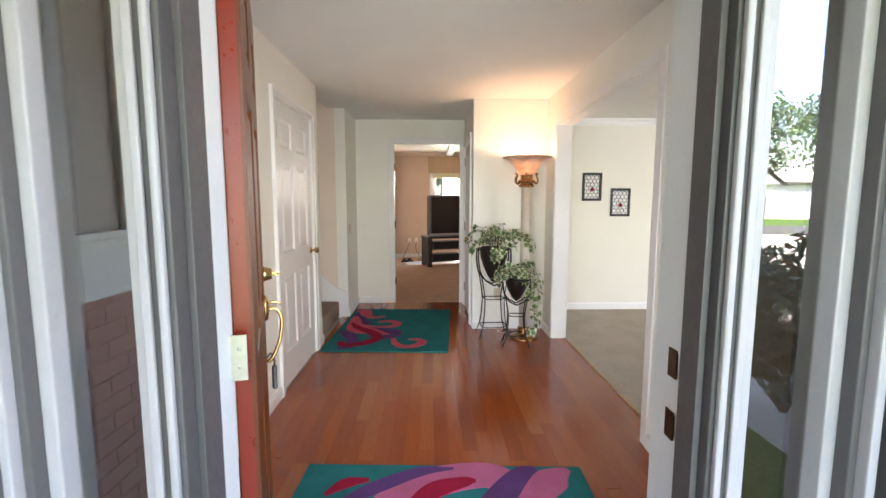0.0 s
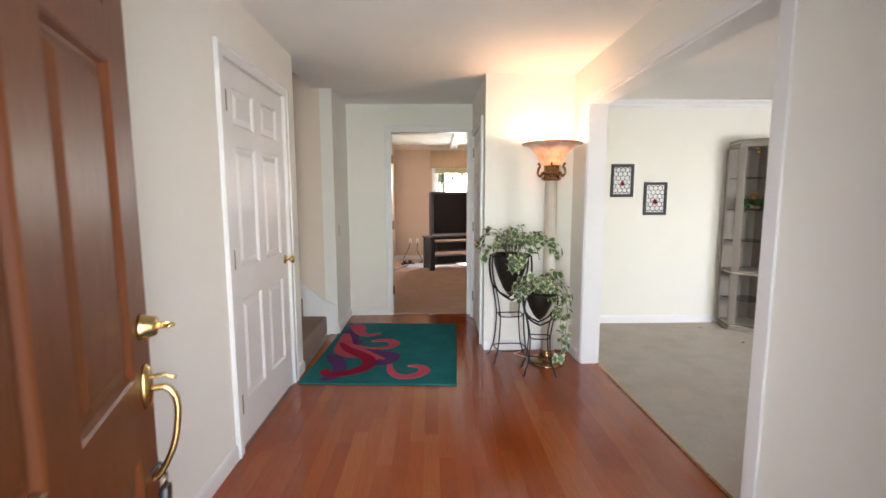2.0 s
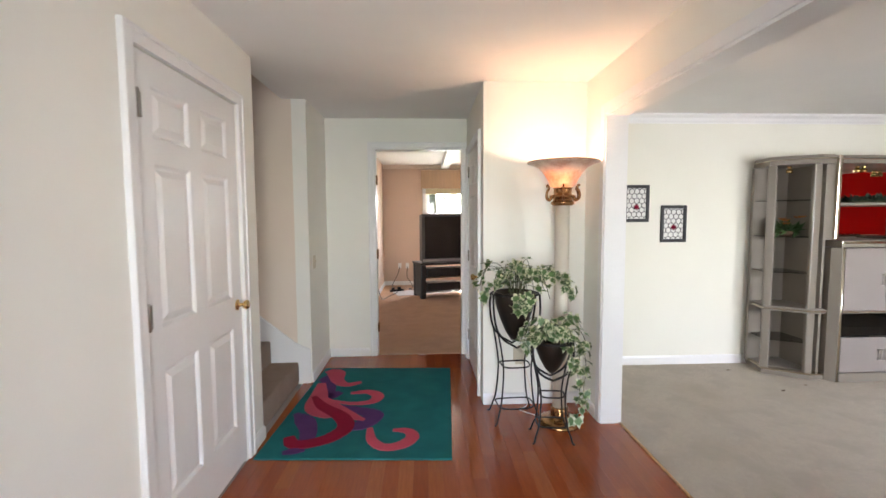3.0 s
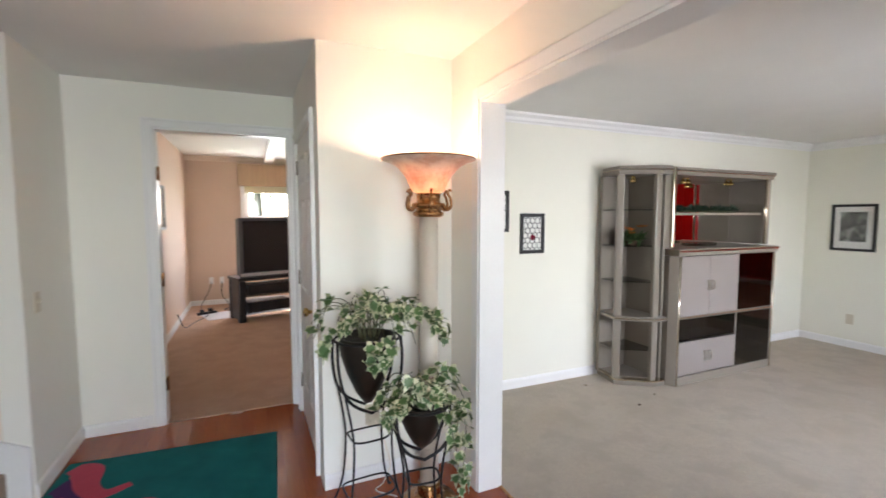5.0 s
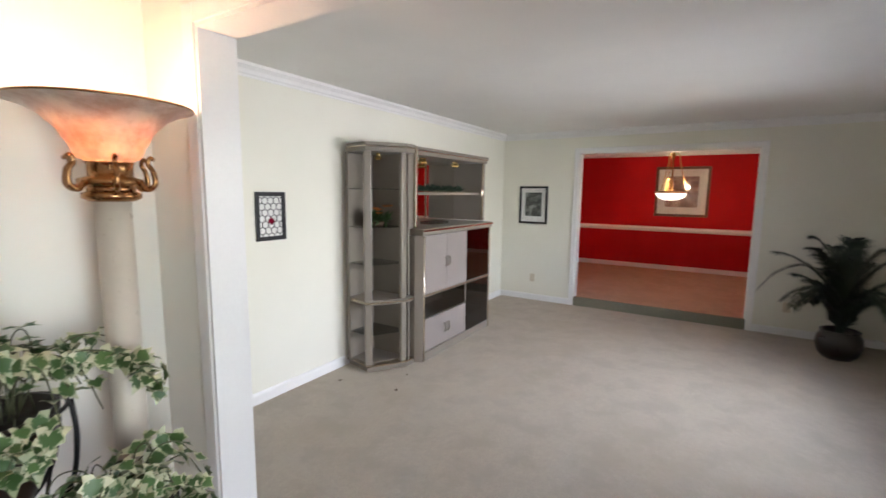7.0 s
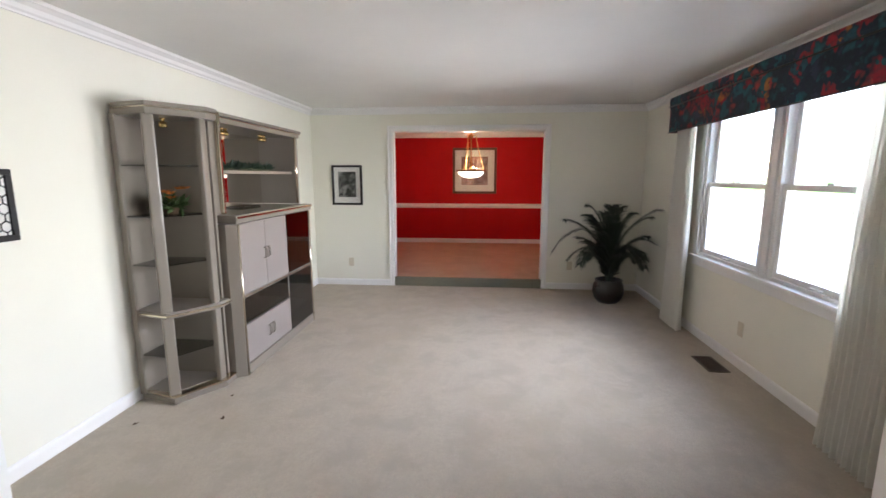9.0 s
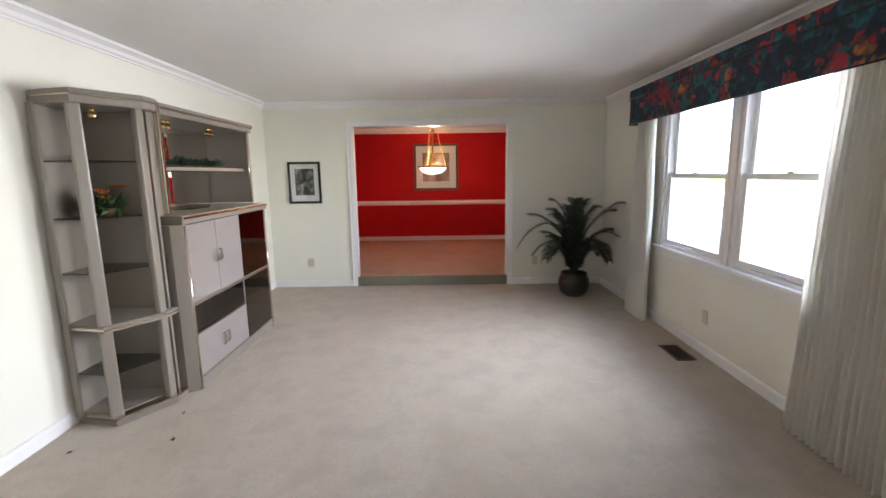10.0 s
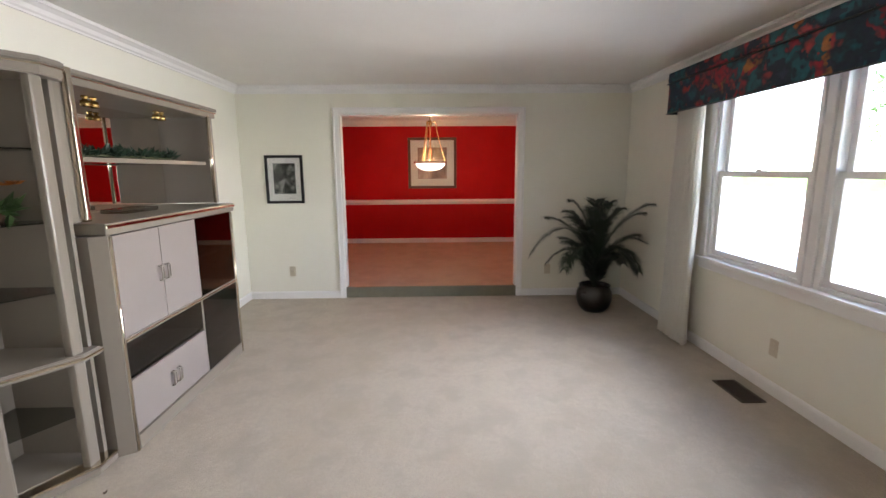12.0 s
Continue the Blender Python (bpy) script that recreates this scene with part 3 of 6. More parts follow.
# ---- front entrance: sidelights, jambs, front wall ----
structure("wall_front", boxes((XL - 0.12, -0.185, 2.855, YF, -0.1, CEIL), (1.555, XV, 2.855, YF, -0.1, CEIL), (-0.185, 1.555, 2.855, YF, 2.16, CEIL)), M_WALL, "cream front wall around the entrance", "wall")
structure("entrance_frame", boxes(
    (-0.165, -0.06, 2.795, 3.015, -0.02, 2.15), (1.451, 1.535, 2.795, 3.015, -0.02, 2.15), (-0.06, 1.451, 2.815, 3.015, 2.09, 2.15),
    (0.17, 0.22, 2.86, 3.03, -0.02, 2.09), (1.153, 1.201, 2.86, 3.03, -0.02, 2.09), bevel=0.004), M_GREY_FRAME, "grey painted entrance frame", "frame")
structure("threshold", boxes((0.22, 1.15, 2.795, 3.045, -0.03, 0.012), bevel=0.005), M_BRONZE, "bronze door threshold", "threshold")

# ---- doors ----
def panel_faces(bm, x0, x1, z0, z1, y, out):
    """A recessed panel with a raised field on a face at y that looks towards out."""
    d = out
    rings = [(0.0, 0.0), (0.006, -0.004), (0.013, -0.013), (0.021, -0.014), (0.05, -0.003), (0.055, -0.003)]
    prev = None
    for inset, dep in rings:
        vs = [bm.verts.new((x, y + d * dep, z)) for x, z in ((x0 + inset, z0 + inset), (x1 - inset, z0 + inset), (x1 - inset, z1 - inset), (x0 + inset, z1 - inset))]
        if prev:
            for i in range(4):
                j = (i + 1) % 4
                bm.faces.new((prev[i], prev[j], vs[j], vs[i]))
        prev = vs
    bm.faces.new(prev)


def six_panel_leaf(w, h, t):
    """The leaf of a six-panel door: x from 0 to w, z from 0 to h, thickness about y = 0."""
    bm = bmesh.new()
    s, m = w * 0.135, w * 0.12
    k = h / 2.03
    xs = [0, s, (w - m) / 2, (w + m) / 2, w - s, w]
    zs = [0, 0.24 * k, 0.80 * k, 0.97 * k, 1.62 * k, 1.72 * k, 1.92 * k, h]
    for out in (-1, 1):
        y = out * t / 2
        for i in range(5):
            for j in range(7):
                if i in (1, 3) and j in (1, 3, 5):
                    panel_faces(bm, xs[i], xs[i + 1], zs[j], zs[j + 1], y, out)
                else:
                    bm.faces.new([bm.verts.new((x, y, z)) for x, z in ((xs[i], zs[j]), (xs[i + 1], zs[j]), (xs[i + 1], zs[j + 1]), (xs[i], zs[j + 1]))])
    a, b = -t / 2, t / 2
    for q in (((0, a, 0), (0, b, 0), (0, b, h), (0, a, h)), ((w, a, 0), (w, b, 0), (w, b, h), (w, a, h)), ((0, a, 0), (w, a, 0), (w, b, 0), (0, b, 0)), ((0, a, h), (w, a, h), (w, b, h), (0, b, h))):
        bm.faces.new([bm.verts.new(v) for v in q])
    bmesh.ops.remove_doubles(bm, verts=bm.verts, dist=0.0004)
    bmesh.ops.recalc_face_normals(bm, faces=bm.faces)
    return bm


def knob_mesh(out=-1, size=1.0):
    bm = lathe([(0.0, 0.0), (0.031, 0.0), (0.031, 0.005), (0.024, 0.009), (0.011, 0.011), (0.010, 0.032), (0.020, 0.038), (0.027, 0.050), (0.026, 0.060), (0.016, 0.067), (0, 0.068)], 24)
    bm.transform(Matrix.Rotation(radians(90 if out < 0 else -90), 4, "X") @ Matrix.Scale(size, 4))
    return bm


def hinge_mesh(h=0.09):
    bm = boxes((-0.03, 0.03, -0.002, 0.002, 0, h), bevel=0.0008)
    lathe([(0, -0.004), (0.007, -0.004), (0.007, h + 0.004), (0.004, h + 0.01), (0, h + 0.011)], 12, bm, (0, -0.006, 0))
    return bm


# closet door: local x runs along +y of the room, its front looks to +x
def wall_door(name, x, y, w, h, rz, label, knob_x, hinge_x, knob_label="polished brass knob"):
    d = thing(name, label, "door", (x, y, 0.012), rz)
    d["kind"] = "structure"
    leaf = part("leaf", six_panel_leaf(w, h, 0.035), M_DOOR_W, d)
    k = part("door_knob", knob_mesh(), M_BRASS, d, knob_label)
    k.location = (knob_x, -0.0175, 0.94)
    for z in (0.20, 1.00, 1.82):
        hg = part("hinge", hinge_mesh(0.095), M_PULL, d)
        hg.location = (hinge_x, -0.0185, z)
    return d


wall_door("door_1", XL - 0.022, 5.219, 0.905, 2.072, 90, "white six-panel closet door, closed", 0.845, 0.026)
wall_door("door_2", 1.122, 7.915, 0.868, 2.042, -90, "white six-panel side closet door, closed", 0.80, 0.006)
# hinges left on the jamb of the doorway to the television room
for z in (0.25, 1.02, 1.78):
    thing_mesh("jamb_hinge", hinge_mesh(), M_BRONZE, "dark metal hinge leaf on the white door jamb", "hinge", "doorway hinges", pose(0.170, YB + 0.035, z, 0, 0, 90))

# ---- front door, standing open ----
front = thing("door_3", "open stained wooden six-panel front door with brass hardware", "door", (0.236, 3.080, 0.015), 109.2)
front["kind"] = "structure"
part("leaf", six_panel_leaf(0.91, 2.06, 0.044), M_DOOR_RED, front)
part("edge_strip", boxes((-0.0035, 0.0, -0.0205, 0.0205, 0.004, 2.056), bevel=0.001), M_DOOR_EDGE, front, "red painted hinge edge")
part("weather_strip", boxes((-0.0055, -0.0036, -0.019, -0.014, 0.01, 2.05)), M_DOOR_RED, front)
bm = lathe([(0, 0), (0.030, 0), (0.030, 0.006), (0.026, 0.014), (0.022, 0.030), (0.020, 0.033), (0, 0.034)], 24)
bm.transform(Matrix.Rotation(radians(90), 4, "X"))
bolt = part("deadbolt", bm, M_BRASS, front, "polished brass deadbolt with key in it")
bolt.location = (0.85, -0.022, 1.085)
bm = boxes((-0.002, 0.002, -0.058, -0.034, -0.008, 0.008), bevel=0.001)
lathe([(0, -0.004), (0.012, -0.003), (0.012, 0.003), (0, 0.004)], 12, bm, (0, -0.058, 0))
part("key", bm, M_BRASS, bolt)
bm = lathe([(0, 0), (0.033, 0), (0.033, 0.005), (0.028, 0.012), (0.012, 0.016), (0, 0.017)], 24)
bm.transform(Matrix.Rotation(radians(90), 4, "X") @ Matrix.Diagonal((0.85, 1.6, 1, 1)))
grip = part("handle_plate", bm, M_BRASS, front, "polished brass handle plate")
grip.location = (0.85, -0.022, 0.945)
part("thumb_latch", tube(smooth_curve([(0, -0.012, 0.02), (0, -0.035, 0.024), (0, -0.055, 0.018), (0.002, -0.062, 0.012)]), 0.005, 8), M_BRASS, grip)
part("grip_bar", tube(smooth_curve([(0, -0.012, -0.005), (0, -0.045, -0.008), (0, -0.062, -0.045), (0, -0.058, -0.11), (0, -0.044, -0.165), (0, -0.018, -0.215), (0, -0.004, -0.225)]), 0.0075, 10), M_BRASS, grip)
fob = thing("key_fob", "black key fob hanging from the front door handle", "key fob", tuple(front.matrix_world @ Vector((0.85, -0.05, 0.735))), 109.2)
bm = boxes((-0.024, 0.024, -0.010, 0.010, -0.125, -0.03), bevel=0.008)
bm.transform(Matrix.Rotation(radians(18), 4, "Y"))
part("fob_case", bm, M_BLACK, fob)
part("strap", tube(smooth_curve([(0.0, 0.028, 0.0), (0.004, 0.012, 0.018), (0.0, 0.0, -0.01), (-0.01, 0.0, -0.035)]), 0.004, 8), M_BLACK, fob)
part("ring", tube([(0.012 * math.cos(a), 0.0, 0.012 * math.sin(a) - 0.02) for a in (2 * math.pi * i / 16 for i in range(16))], 0.0018, 6, closed=True), M_BRASS, fob)
M_HINGE = surface("dull_hinge_steel", (0.70, 0.65, 0.53), 0.42, 0.5, dark=0.75, fine=50, relief=0.08)
for z in (0.22, 1.01, 1.80):
    h = thing("door_hinge", "large steel butt hinge on the front door", "hinge", (0.207, 3.035, z), 0, "front door hinges")
    bm = boxes((-0.001, 0.002, -0.055, 0.0, 0, 0.10))
    part("frame_leaf", bm, M_HINGE, h)
    bm = boxes((0.0, 0.05, -0.001, 0.002, 0, 0.10))
    for sx, sz in ((0.015, 0.02), (0.035, 0.03), (0.015, 0.05), (0.035, 0.07), (0.015, 0.085)):
        c = lathe([(0, 0), (0.005, 0), (0.0045, 0.0015), (0, 0.002)], 10)
        c.transform(Matrix.Translation((sx, -0.001, sz)) @ Matrix.Rotation(radians(90), 4, "X"))
        me = bpy.data.meshes.new("screw_tmp")
        c.to_mesh(me)
        c.free()
        bm.from_mesh(me)
        bpy.data.meshes.remove(me)
    bm.transform(Matrix.Rotation(radians(12), 4, "Z"))
    part("door_leaf", bm, M_HINGE, h)
    part("barrel", lathe([(0, -0.006), (0.007, -0.006), (0.007, 0.106), (0.005, 0.114), (0, 0.115)], 14), M_HINGE, h)

# ---- entrance frame details ----
for nm, sg, xd in (("sidelight_1", -1, 0.168), ("sidelight_2", 1, 1.203)):
    s = thing(nm, "narrow fixed sidelight with pale frame and reflective pane", "window")
    s["kind"] = "structure"
    def across(a, b):
        return tuple(sorted((xd + sg * a, xd + sg * b)))
    for nm2, a, b, y0, y1, mt in (("inner_stile", 0.0, 0.026, 2.867, 2.955, M_PALE_FRAME), ("outer_stile", 0.170, 0.196, 2.867, 2.955, M_PALE_FRAME), ("outer_bead", 0.196, 0.212, 2.84, 2.955, M_GREY_FRAME), ("outer_strip", 0.212, 0.230, 2.82, 2.955, M_PALE_FRAME)):
        part(nm2, boxes((*across(a, b), y0, y1, 0.0, 2.09), bevel=0.004), mt, s)
    part("top_rail", boxes((*across(0.026, 0.170), 2.885, 2.955, 2.05, 2.09), bevel=0.003), M_PALE_FRAME, s)
    part("bottom_rail", boxes((*across(0.026, 0.170), 2.885, 2.955, 0.0, 0.10), bevel=0.003), M_PALE_FRAME, s)
    part("pane", boxes((*across(0.024, 0.172), 2.905, 2.909, 0.09, 2.06)), M_GLASS_SIDE, s)
    part("mullion_cover", boxes((*sorted((xd + sg * 0.002, xd - sg * 0.014)), 2.851, 2.8595, 0.0, 2.09), bevel=0.003), M_PALE_FRAME, s)
    part("mullion_bead", boxes((*sorted((xd - sg * 0.029, xd - sg * 0.043)), 2.846, 2.8595, 0.0, 2.09), bevel=0.005), M_PALE_FRAME, s)
structure("brick_moulding", boxes((-0.235, -0.165, 2.735, 2.835, -0.05, 2.22), (-0.245, -0.215, 2.715, 2.755, -0.05, 2.22), (1.535, 1.605, 2.735, 2.835, -0.05, 2.22), (1.585, 1.615, 2.715, 2.755, -0.05, 2.22), (-0.165, 1.535, 2.735, 2.835, 2.15, 2.22), bevel=0.006), M_PALE_FRAME, "pale moulding round the entrance", "moulding")
structure("door_stop", boxes((0.22, 0.233, 2.90, 2.968, 0.0, 2.09), (1.137, 1.15, 2.88, 2.938, 0.0, 2.09), (0.233, 1.137, 2.90, 2.96, 2.077, 2.09), bevel=0.002), M_GREY_FRAME, "grey door stop with weather strip", "door stop")
structure("jamb_front", boxes((0.219, 0.225, 2.969, 3.047, 0.0, 2.09), (1.145, 1.1528, 2.939, 3.047, 0.0, 2.09)), M_TRIM, "white inner edge of the front jamb", "jamb")
M_STRIKE = surface("tarnished_strike_plate", (0.16, 0.10, 0.055), 0.35, 1.0, dark=0.6, fine=40, relief=0.05)
for z in (0.925, 1.055):
    thing_mesh("strike_plate", boxes((-0.003, 0.0, -0.014, 0.016, 0, 0.060), (-0.008, -0.002, -0.020, -0.010, 0.004, 0.056), bevel=0.001), M_STRIKE, "dark bronze strike plate on the front jamb", "strike plate", "front door strikes", pose(1.145, 2.972, z - 0.018))
casing_y("casing_front", YF, -0.165, 1.535, 2.13, 1, w=0.07)

# ---- switches and outlets ----
def wall_plate(name, label, category, m, gangs=1, kind="outlet", mat=None):
    """A plate that looks along its local -y."""
    p = thing(name, label, category)
    p.matrix_world = m
    w = 0.07 + 0.046 * (gangs - 1)
    part("plate", boxes((-w / 2, w / 2, -0.006, 0, -0.058, 0.058), bevel=0.0025), mat or M_ALMOND, p)
    for g in range(gangs):
        cx = (g - (gangs - 1) / 2) * 0.046
        if kind == "outlet":
            for cz in (-0.02, 0.02):
                part("socket", boxes((cx - 0.016, cx + 0.016, -0.009, -0.006, cz - 0.013, cz + 0.013), bevel=0.002), mat or M_ALMOND, p)
        else:
            part("toggle", boxes((cx - 0.005, cx + 0.005, -0.020, -0.006, -0.004, 0.014), bevel=0.002), mat or M_ALMOND, p)
    return p


wall_plate("light_switch", "almond three-gang switch plate by the entrance", "switch", pose(XR, 3.865, 1.235, 0, 0, -90), 3, "switch")
wall_plate("light_switch", "small almond switch on the stair wall", "switch", pose(XS, 7.52, 1.05, 0, 0, 90), 1, "switch")
wall_plate("outlet", "almond outlet behind the plant stand", "outlet", pose(1.385, YJ, 0.37), 1)
wall_plate("outlet", "almond outlet beside the dining opening", "outlet", pose(XE, 7.143, 0.33, 0, 0, -90), 1)
wall_plate("outlet", "almond outlet below the window", "outlet", pose(4.705, YW, 0.315, 0, 0, 180), 1)
wall_plate("outlet", "almond outlet near the wall unit", "outlet", pose(6.30, YC, 0.31), 1)
wall_plate("outlet", "almond outlet beside the palm", "outlet", pose(XE, 4.16, 0.325, 0, 0, -90), 1)
wall_plate("outlet", "small outlet on the red wall", "outlet", pose(10.4, 4.85, 0.50, 0, 0, -90), 1, mat=M_RED)

# ---- stairs ----
stairs = thing("staircase", "brown carpeted stairs rising beside the hall", "stairs")
stairs["kind"] = "structure"
for i in range(11):
    bm = boxes((-3.55, -0.445 - 0.235 * i, 6.390, 7.355, 0.0 if i == 0 else 0.19 * i - 0.02, 0.19 * (i + 1)), bevel=0.022)
    part("step", bm, M_CARPET_STAIR, stairs)
bm = bmesh.new()
sk = [(-0.345, 0.0), (-0.345, 0.30), (-0.47, 0.36), (-3.2, 2.57), (-3.2, 2.2), (-0.6, 0.0)]
for y in (7.338, 7.358):
    bm.faces.new([bm.verts.new((x, y, z)) for x, z in sk])
bm.verts.ensure_lookup_table()
for i in range(6):
    j = (i + 1) % 6
    bm.faces.new((bm.verts[i], bm.verts[j], bm.verts[6 + j], bm.verts[6 + i]))
bmesh.ops.recalc_face_normals(bm, faces=bm.faces)
structure("stair_skirt", bm, M_TRIM, "white skirt board along the stairs", "skirt board")
rail = thing("handrail", "brown wooden handrail on the stairwell wall", "handrail")
part("rail", tube([(-0.84, 7.30, 0.80), (-0.88, 7.30, 0.84), (-1.4, 7.30, 1.28), (-2.9, 7.30, 2.50)], 0.024, 12), M_DOOR_RED, rail)
part("bracket", tube([(-1.1, 7.30, 1.01), (-1.1, 7.32, 0.97), (-1.1, 7.36, 0.97)], 0.007, 8), M_BRONZE, rail)
part("bracket", tube([(-2.3, 7.30, 1.99), (-2.3, 7.32, 1.95), (-2.3, 7.36, 1.95)], 0.007, 8), M_BRONZE, rail)

# ---- rugs ----
M_RUG_TEAL = surface("teal_rug_wool", (0.018, 0.175, 0.18), 1.0, dark=0.72, fine=150, coarse=5, relief=0.9, depth=0.005, spec=0.1)
M_RUG_PINK = surface("coral_rug_wool", (0.60, 0.095, 0.14), 1.0, dark=0.82, fine=150, coarse=6, relief=0.9, depth=0.005, spec=0.1)
M_RUG_CRIM = surface("crimson_rug_wool", (0.30, 0.012, 0.04), 1.0, dark=0.8, fine=150, coarse=6, relief=0.9, depth=0.005, spec=0.1)
M_RUG_PURP = surface("purple_rug_wool", (0.115, 0.05, 0.17), 1.0, dark=0.8, fine=150, coarse=6, relief=0.9, depth=0.005, spec=0.1)
M_RUG_MAUVE = surface("mauve_rug_wool", (0.48, 0.13, 0.25), 1.0, dark=0.82, fine=150, coarse=6, relief=0.9, depth=0.005, spec=0.1)


def swirl(points, z):
    """A tufted band on a rug: points of (x, y, half width)."""
    bm = bmesh.new()
    c = [Vector(p) for p in smooth_curve(points, 6)]
    rows = []
    for i, p in enumerate(c):
        d = (c[min(i + 1, len(c) - 1)] - c[max(i - 1, 0)]).to_2d()
        d.normalize()
        n = Vector((-d.y, d.x))
        h = max(p.z, 0.002)
        row = []
        for s, dz in ((-1, -0.004), (-0.93, 0.0), (0.93, 0.0), (1, -0.004)):
            row.append(bm.verts.new((p.x + n.x * h * s, p.y + n.y * h * s, z + dz)))
        rows.append(row)
    for a, b in zip(rows, rows[1:]):
        for k in range(3):
            bm.faces.new((a[k], a[k + 1], b[k + 1], b[k]))
    bmesh.ops.recalc_face_normals(bm, faces=bm.faces)
    if sum(f.normal.z for f in bm.faces) < 0:
        bmesh.ops.reverse_faces(bm, faces=bm.faces)
    return bm


def rug(name, label, at, rz, w, h, swirls):
    r = thing(name, label, "rug", at, rz)
    part("base_cloth", boxes((-w / 2, w / 2, -h / 2, h / 2, 0.001, 0.013), bevel=0.005), M_RUG_TEAL, r)
    for i, (mat, pts) in enumerate(swirls):
        part("swirl", swirl(pts, 0.0145 + 0.0006 * i), mat, r)
    return r


rug("rug", "teal wool rug with coral, crimson and purple swirls", (0.258, 6.868, 0.0), -3.0, 1.19, 1.59, [
    (M_RUG_PURP, [(-0.555, 0.53, 0.07), (-0.50, 0.50, 0.075), (-0.44, 0.35, 0.06), (-0.40, 0.12, 0.075), (-0.31, 0.21, 0.04)]),
    (M_RUG_PINK, [(-0.545, 0.72, 0.05), (-0.46, 0.66, 0.085), (-0.40, 0.47, 0.06), (-0.30, 0.37, 0.045), (-0.18, 0.43, 0.025)]),
    (M_RUG_PURP, [(-0.545, -0.19, 0.02), (-0.45, -0.29, 0.07), (-0.37, -0.45, 0.06), (-0.34, -0.60, 0.05)]),
    (M_RUG_PINK, [(-0.52, 0.40, 0.035), (-0.47, 0.16, 0.07), (-0.43, -0.08, 0.085), (-0.33, -0.20, 0.06), (-0.23, -0.21, 0.03)]),
    (M_RUG_PURP, [(-0.30, -0.05, 0.02), (-0.10, -0.13, 0.05), (0.03, -0.21, 0.075), (-0.02, -0.36, 0.07), (-0.10, -0.43, 0.03)]),
    (M_RUG_PINK, [(-0.49, 0.16, 0.03), (-0.33, -0.01, 0.04), (-0.15, -0.21, 0.05), (-0.02, -0.30, 0.015)]),
    (M_RUG_PINK, [(-0.33, 0.03, 0.015), (-0.16, -0.02, 0.025), (-0.02, 0.02, 0.04), (0.01, 0.13, 0.05), (-0.08, 0.21, 0.04), (-0.22, 0.18, 0.02)]),
    (M_RUG_CRIM, [(-0.50, 0.11, 0.02), (-0.38, -0.07, 0.05), (-0.20, -0.24, 0.06), (-0.13, -0.40, 0.06), (-0.19, -0.54, 0.06), (-0.30, -0.62, 0.055), (-0.41, -0.63, 0.05), (-0.47, -0.54, 0.035)]),
    (M_RUG_PURP, [(-0.44, -0.74, 0.02), (-0.38, -0.72, 0.035), (-0.31, -0.71, 0.01)]),
    (M_RUG_PINK, [(0.04, -0.42, 0.02), (0.08, -0.58, 0.035), (0.17, -0.67, 0.04), (0.28, -0.64, 0.045), (0.34, -0.54, 0.045), (0.30, -0.46, 0.035), (0.20, -0.45, 0.015)]),
])
rug("rug", "teal wool entrance rug with mauve, purple and crimson swirls", (0.70, 3.87, 0.0), -2.5, 1.42, 0.86, [
    (M_RUG_MAUVE, [(-0.32, 0.02, 0.06), (-0.15, 0.24, 0.12), (0.15, 0.35, 0.11), (0.30, 0.30, 0.10), (0.45, 0.05, 0.08)]),
    (M_RUG_PURP, [(-0.50, 0.10, 0.02), (-0.33, 0.24, 0.05), (-0.12, 0.37, 0.04), (0.05, 0.40, 0.01)]),
    (M_RUG_CRIM, [(-0.56, 0.18, 0.01), (-0.48, 0.27, 0.04), (-0.37, 0.30, 0.015)]),
    (M_RUG_PURP, [(0.10, -0.1, 0.05), (0.26, 0.16, 0.08), (0.40, 0.35, 0.07), (0.48, 0.395, 0.03)]),
    (M_RUG_MAUVE, [(0.36, 0.10, 0.05), (0.52, 0.30, 0.09), (0.58, 0.36, 0.06), (0.64, 0.40, 0.02)]),
    (M_RUG_CRIM, [(-0.18, 0.05, 0.02), (-0.05, 0.22, 0.06), (0.10, 0.29, 0.04), (0.16, 0.30, 0.01)]),
])

wall_plate("outlet", "almond outlet on the wall behind the plant stands", "outlet", pose(1.369, YJ, 0.389), 1)

# ---- floor lamp ----
lamp = thing("floor_lamp", "torchiere floor lamp with lit alabaster bowl and brass collar", "lamp", (1.597, 6.50, 0.0))
part("base", lathe([(0, 0.001), (0.148, 0.001), (0.150, 0.012), (0.142, 0.022), (0.10, 0.030), (0.075, 0.036), (0.07, 0.05), (0.062, 0.056), (0, 0.056)], 40), M_BRONZE, lamp, "polished bronze round base")
part("base_cup", lathe([(0.062, 0.056), (0.064, 0.075), (0.058, 0.09), (0.060, 0.11), (0.052, 0.118), (0, 0.118)], 32), M_BRONZE, lamp)
M_COLUMN = surface("cream_column_lacquer", (0.62, 0.555, 0.46), 0.3, dark=0.92, fine=40, relief=0.03)
part("column", lathe([(0, 0.118), (0.049, 0.118), (0.049, 1.52), (0, 1.52)], 32), M_COLUMN, lamp, "cream lacquered column")
part("collar", lathe([(0, 1.52), (0.060, 1.52), (0.078, 1.53), (0.078, 1.545), (0.064, 1.55), (0.064, 1.565), (0.086, 1.572), (0.086, 1.588), (0.060, 1.596), (0.060, 1.635), (0.066, 1.64), (0, 1.64)], 40), M_BRONZE, lamp, "antique bronze collar")
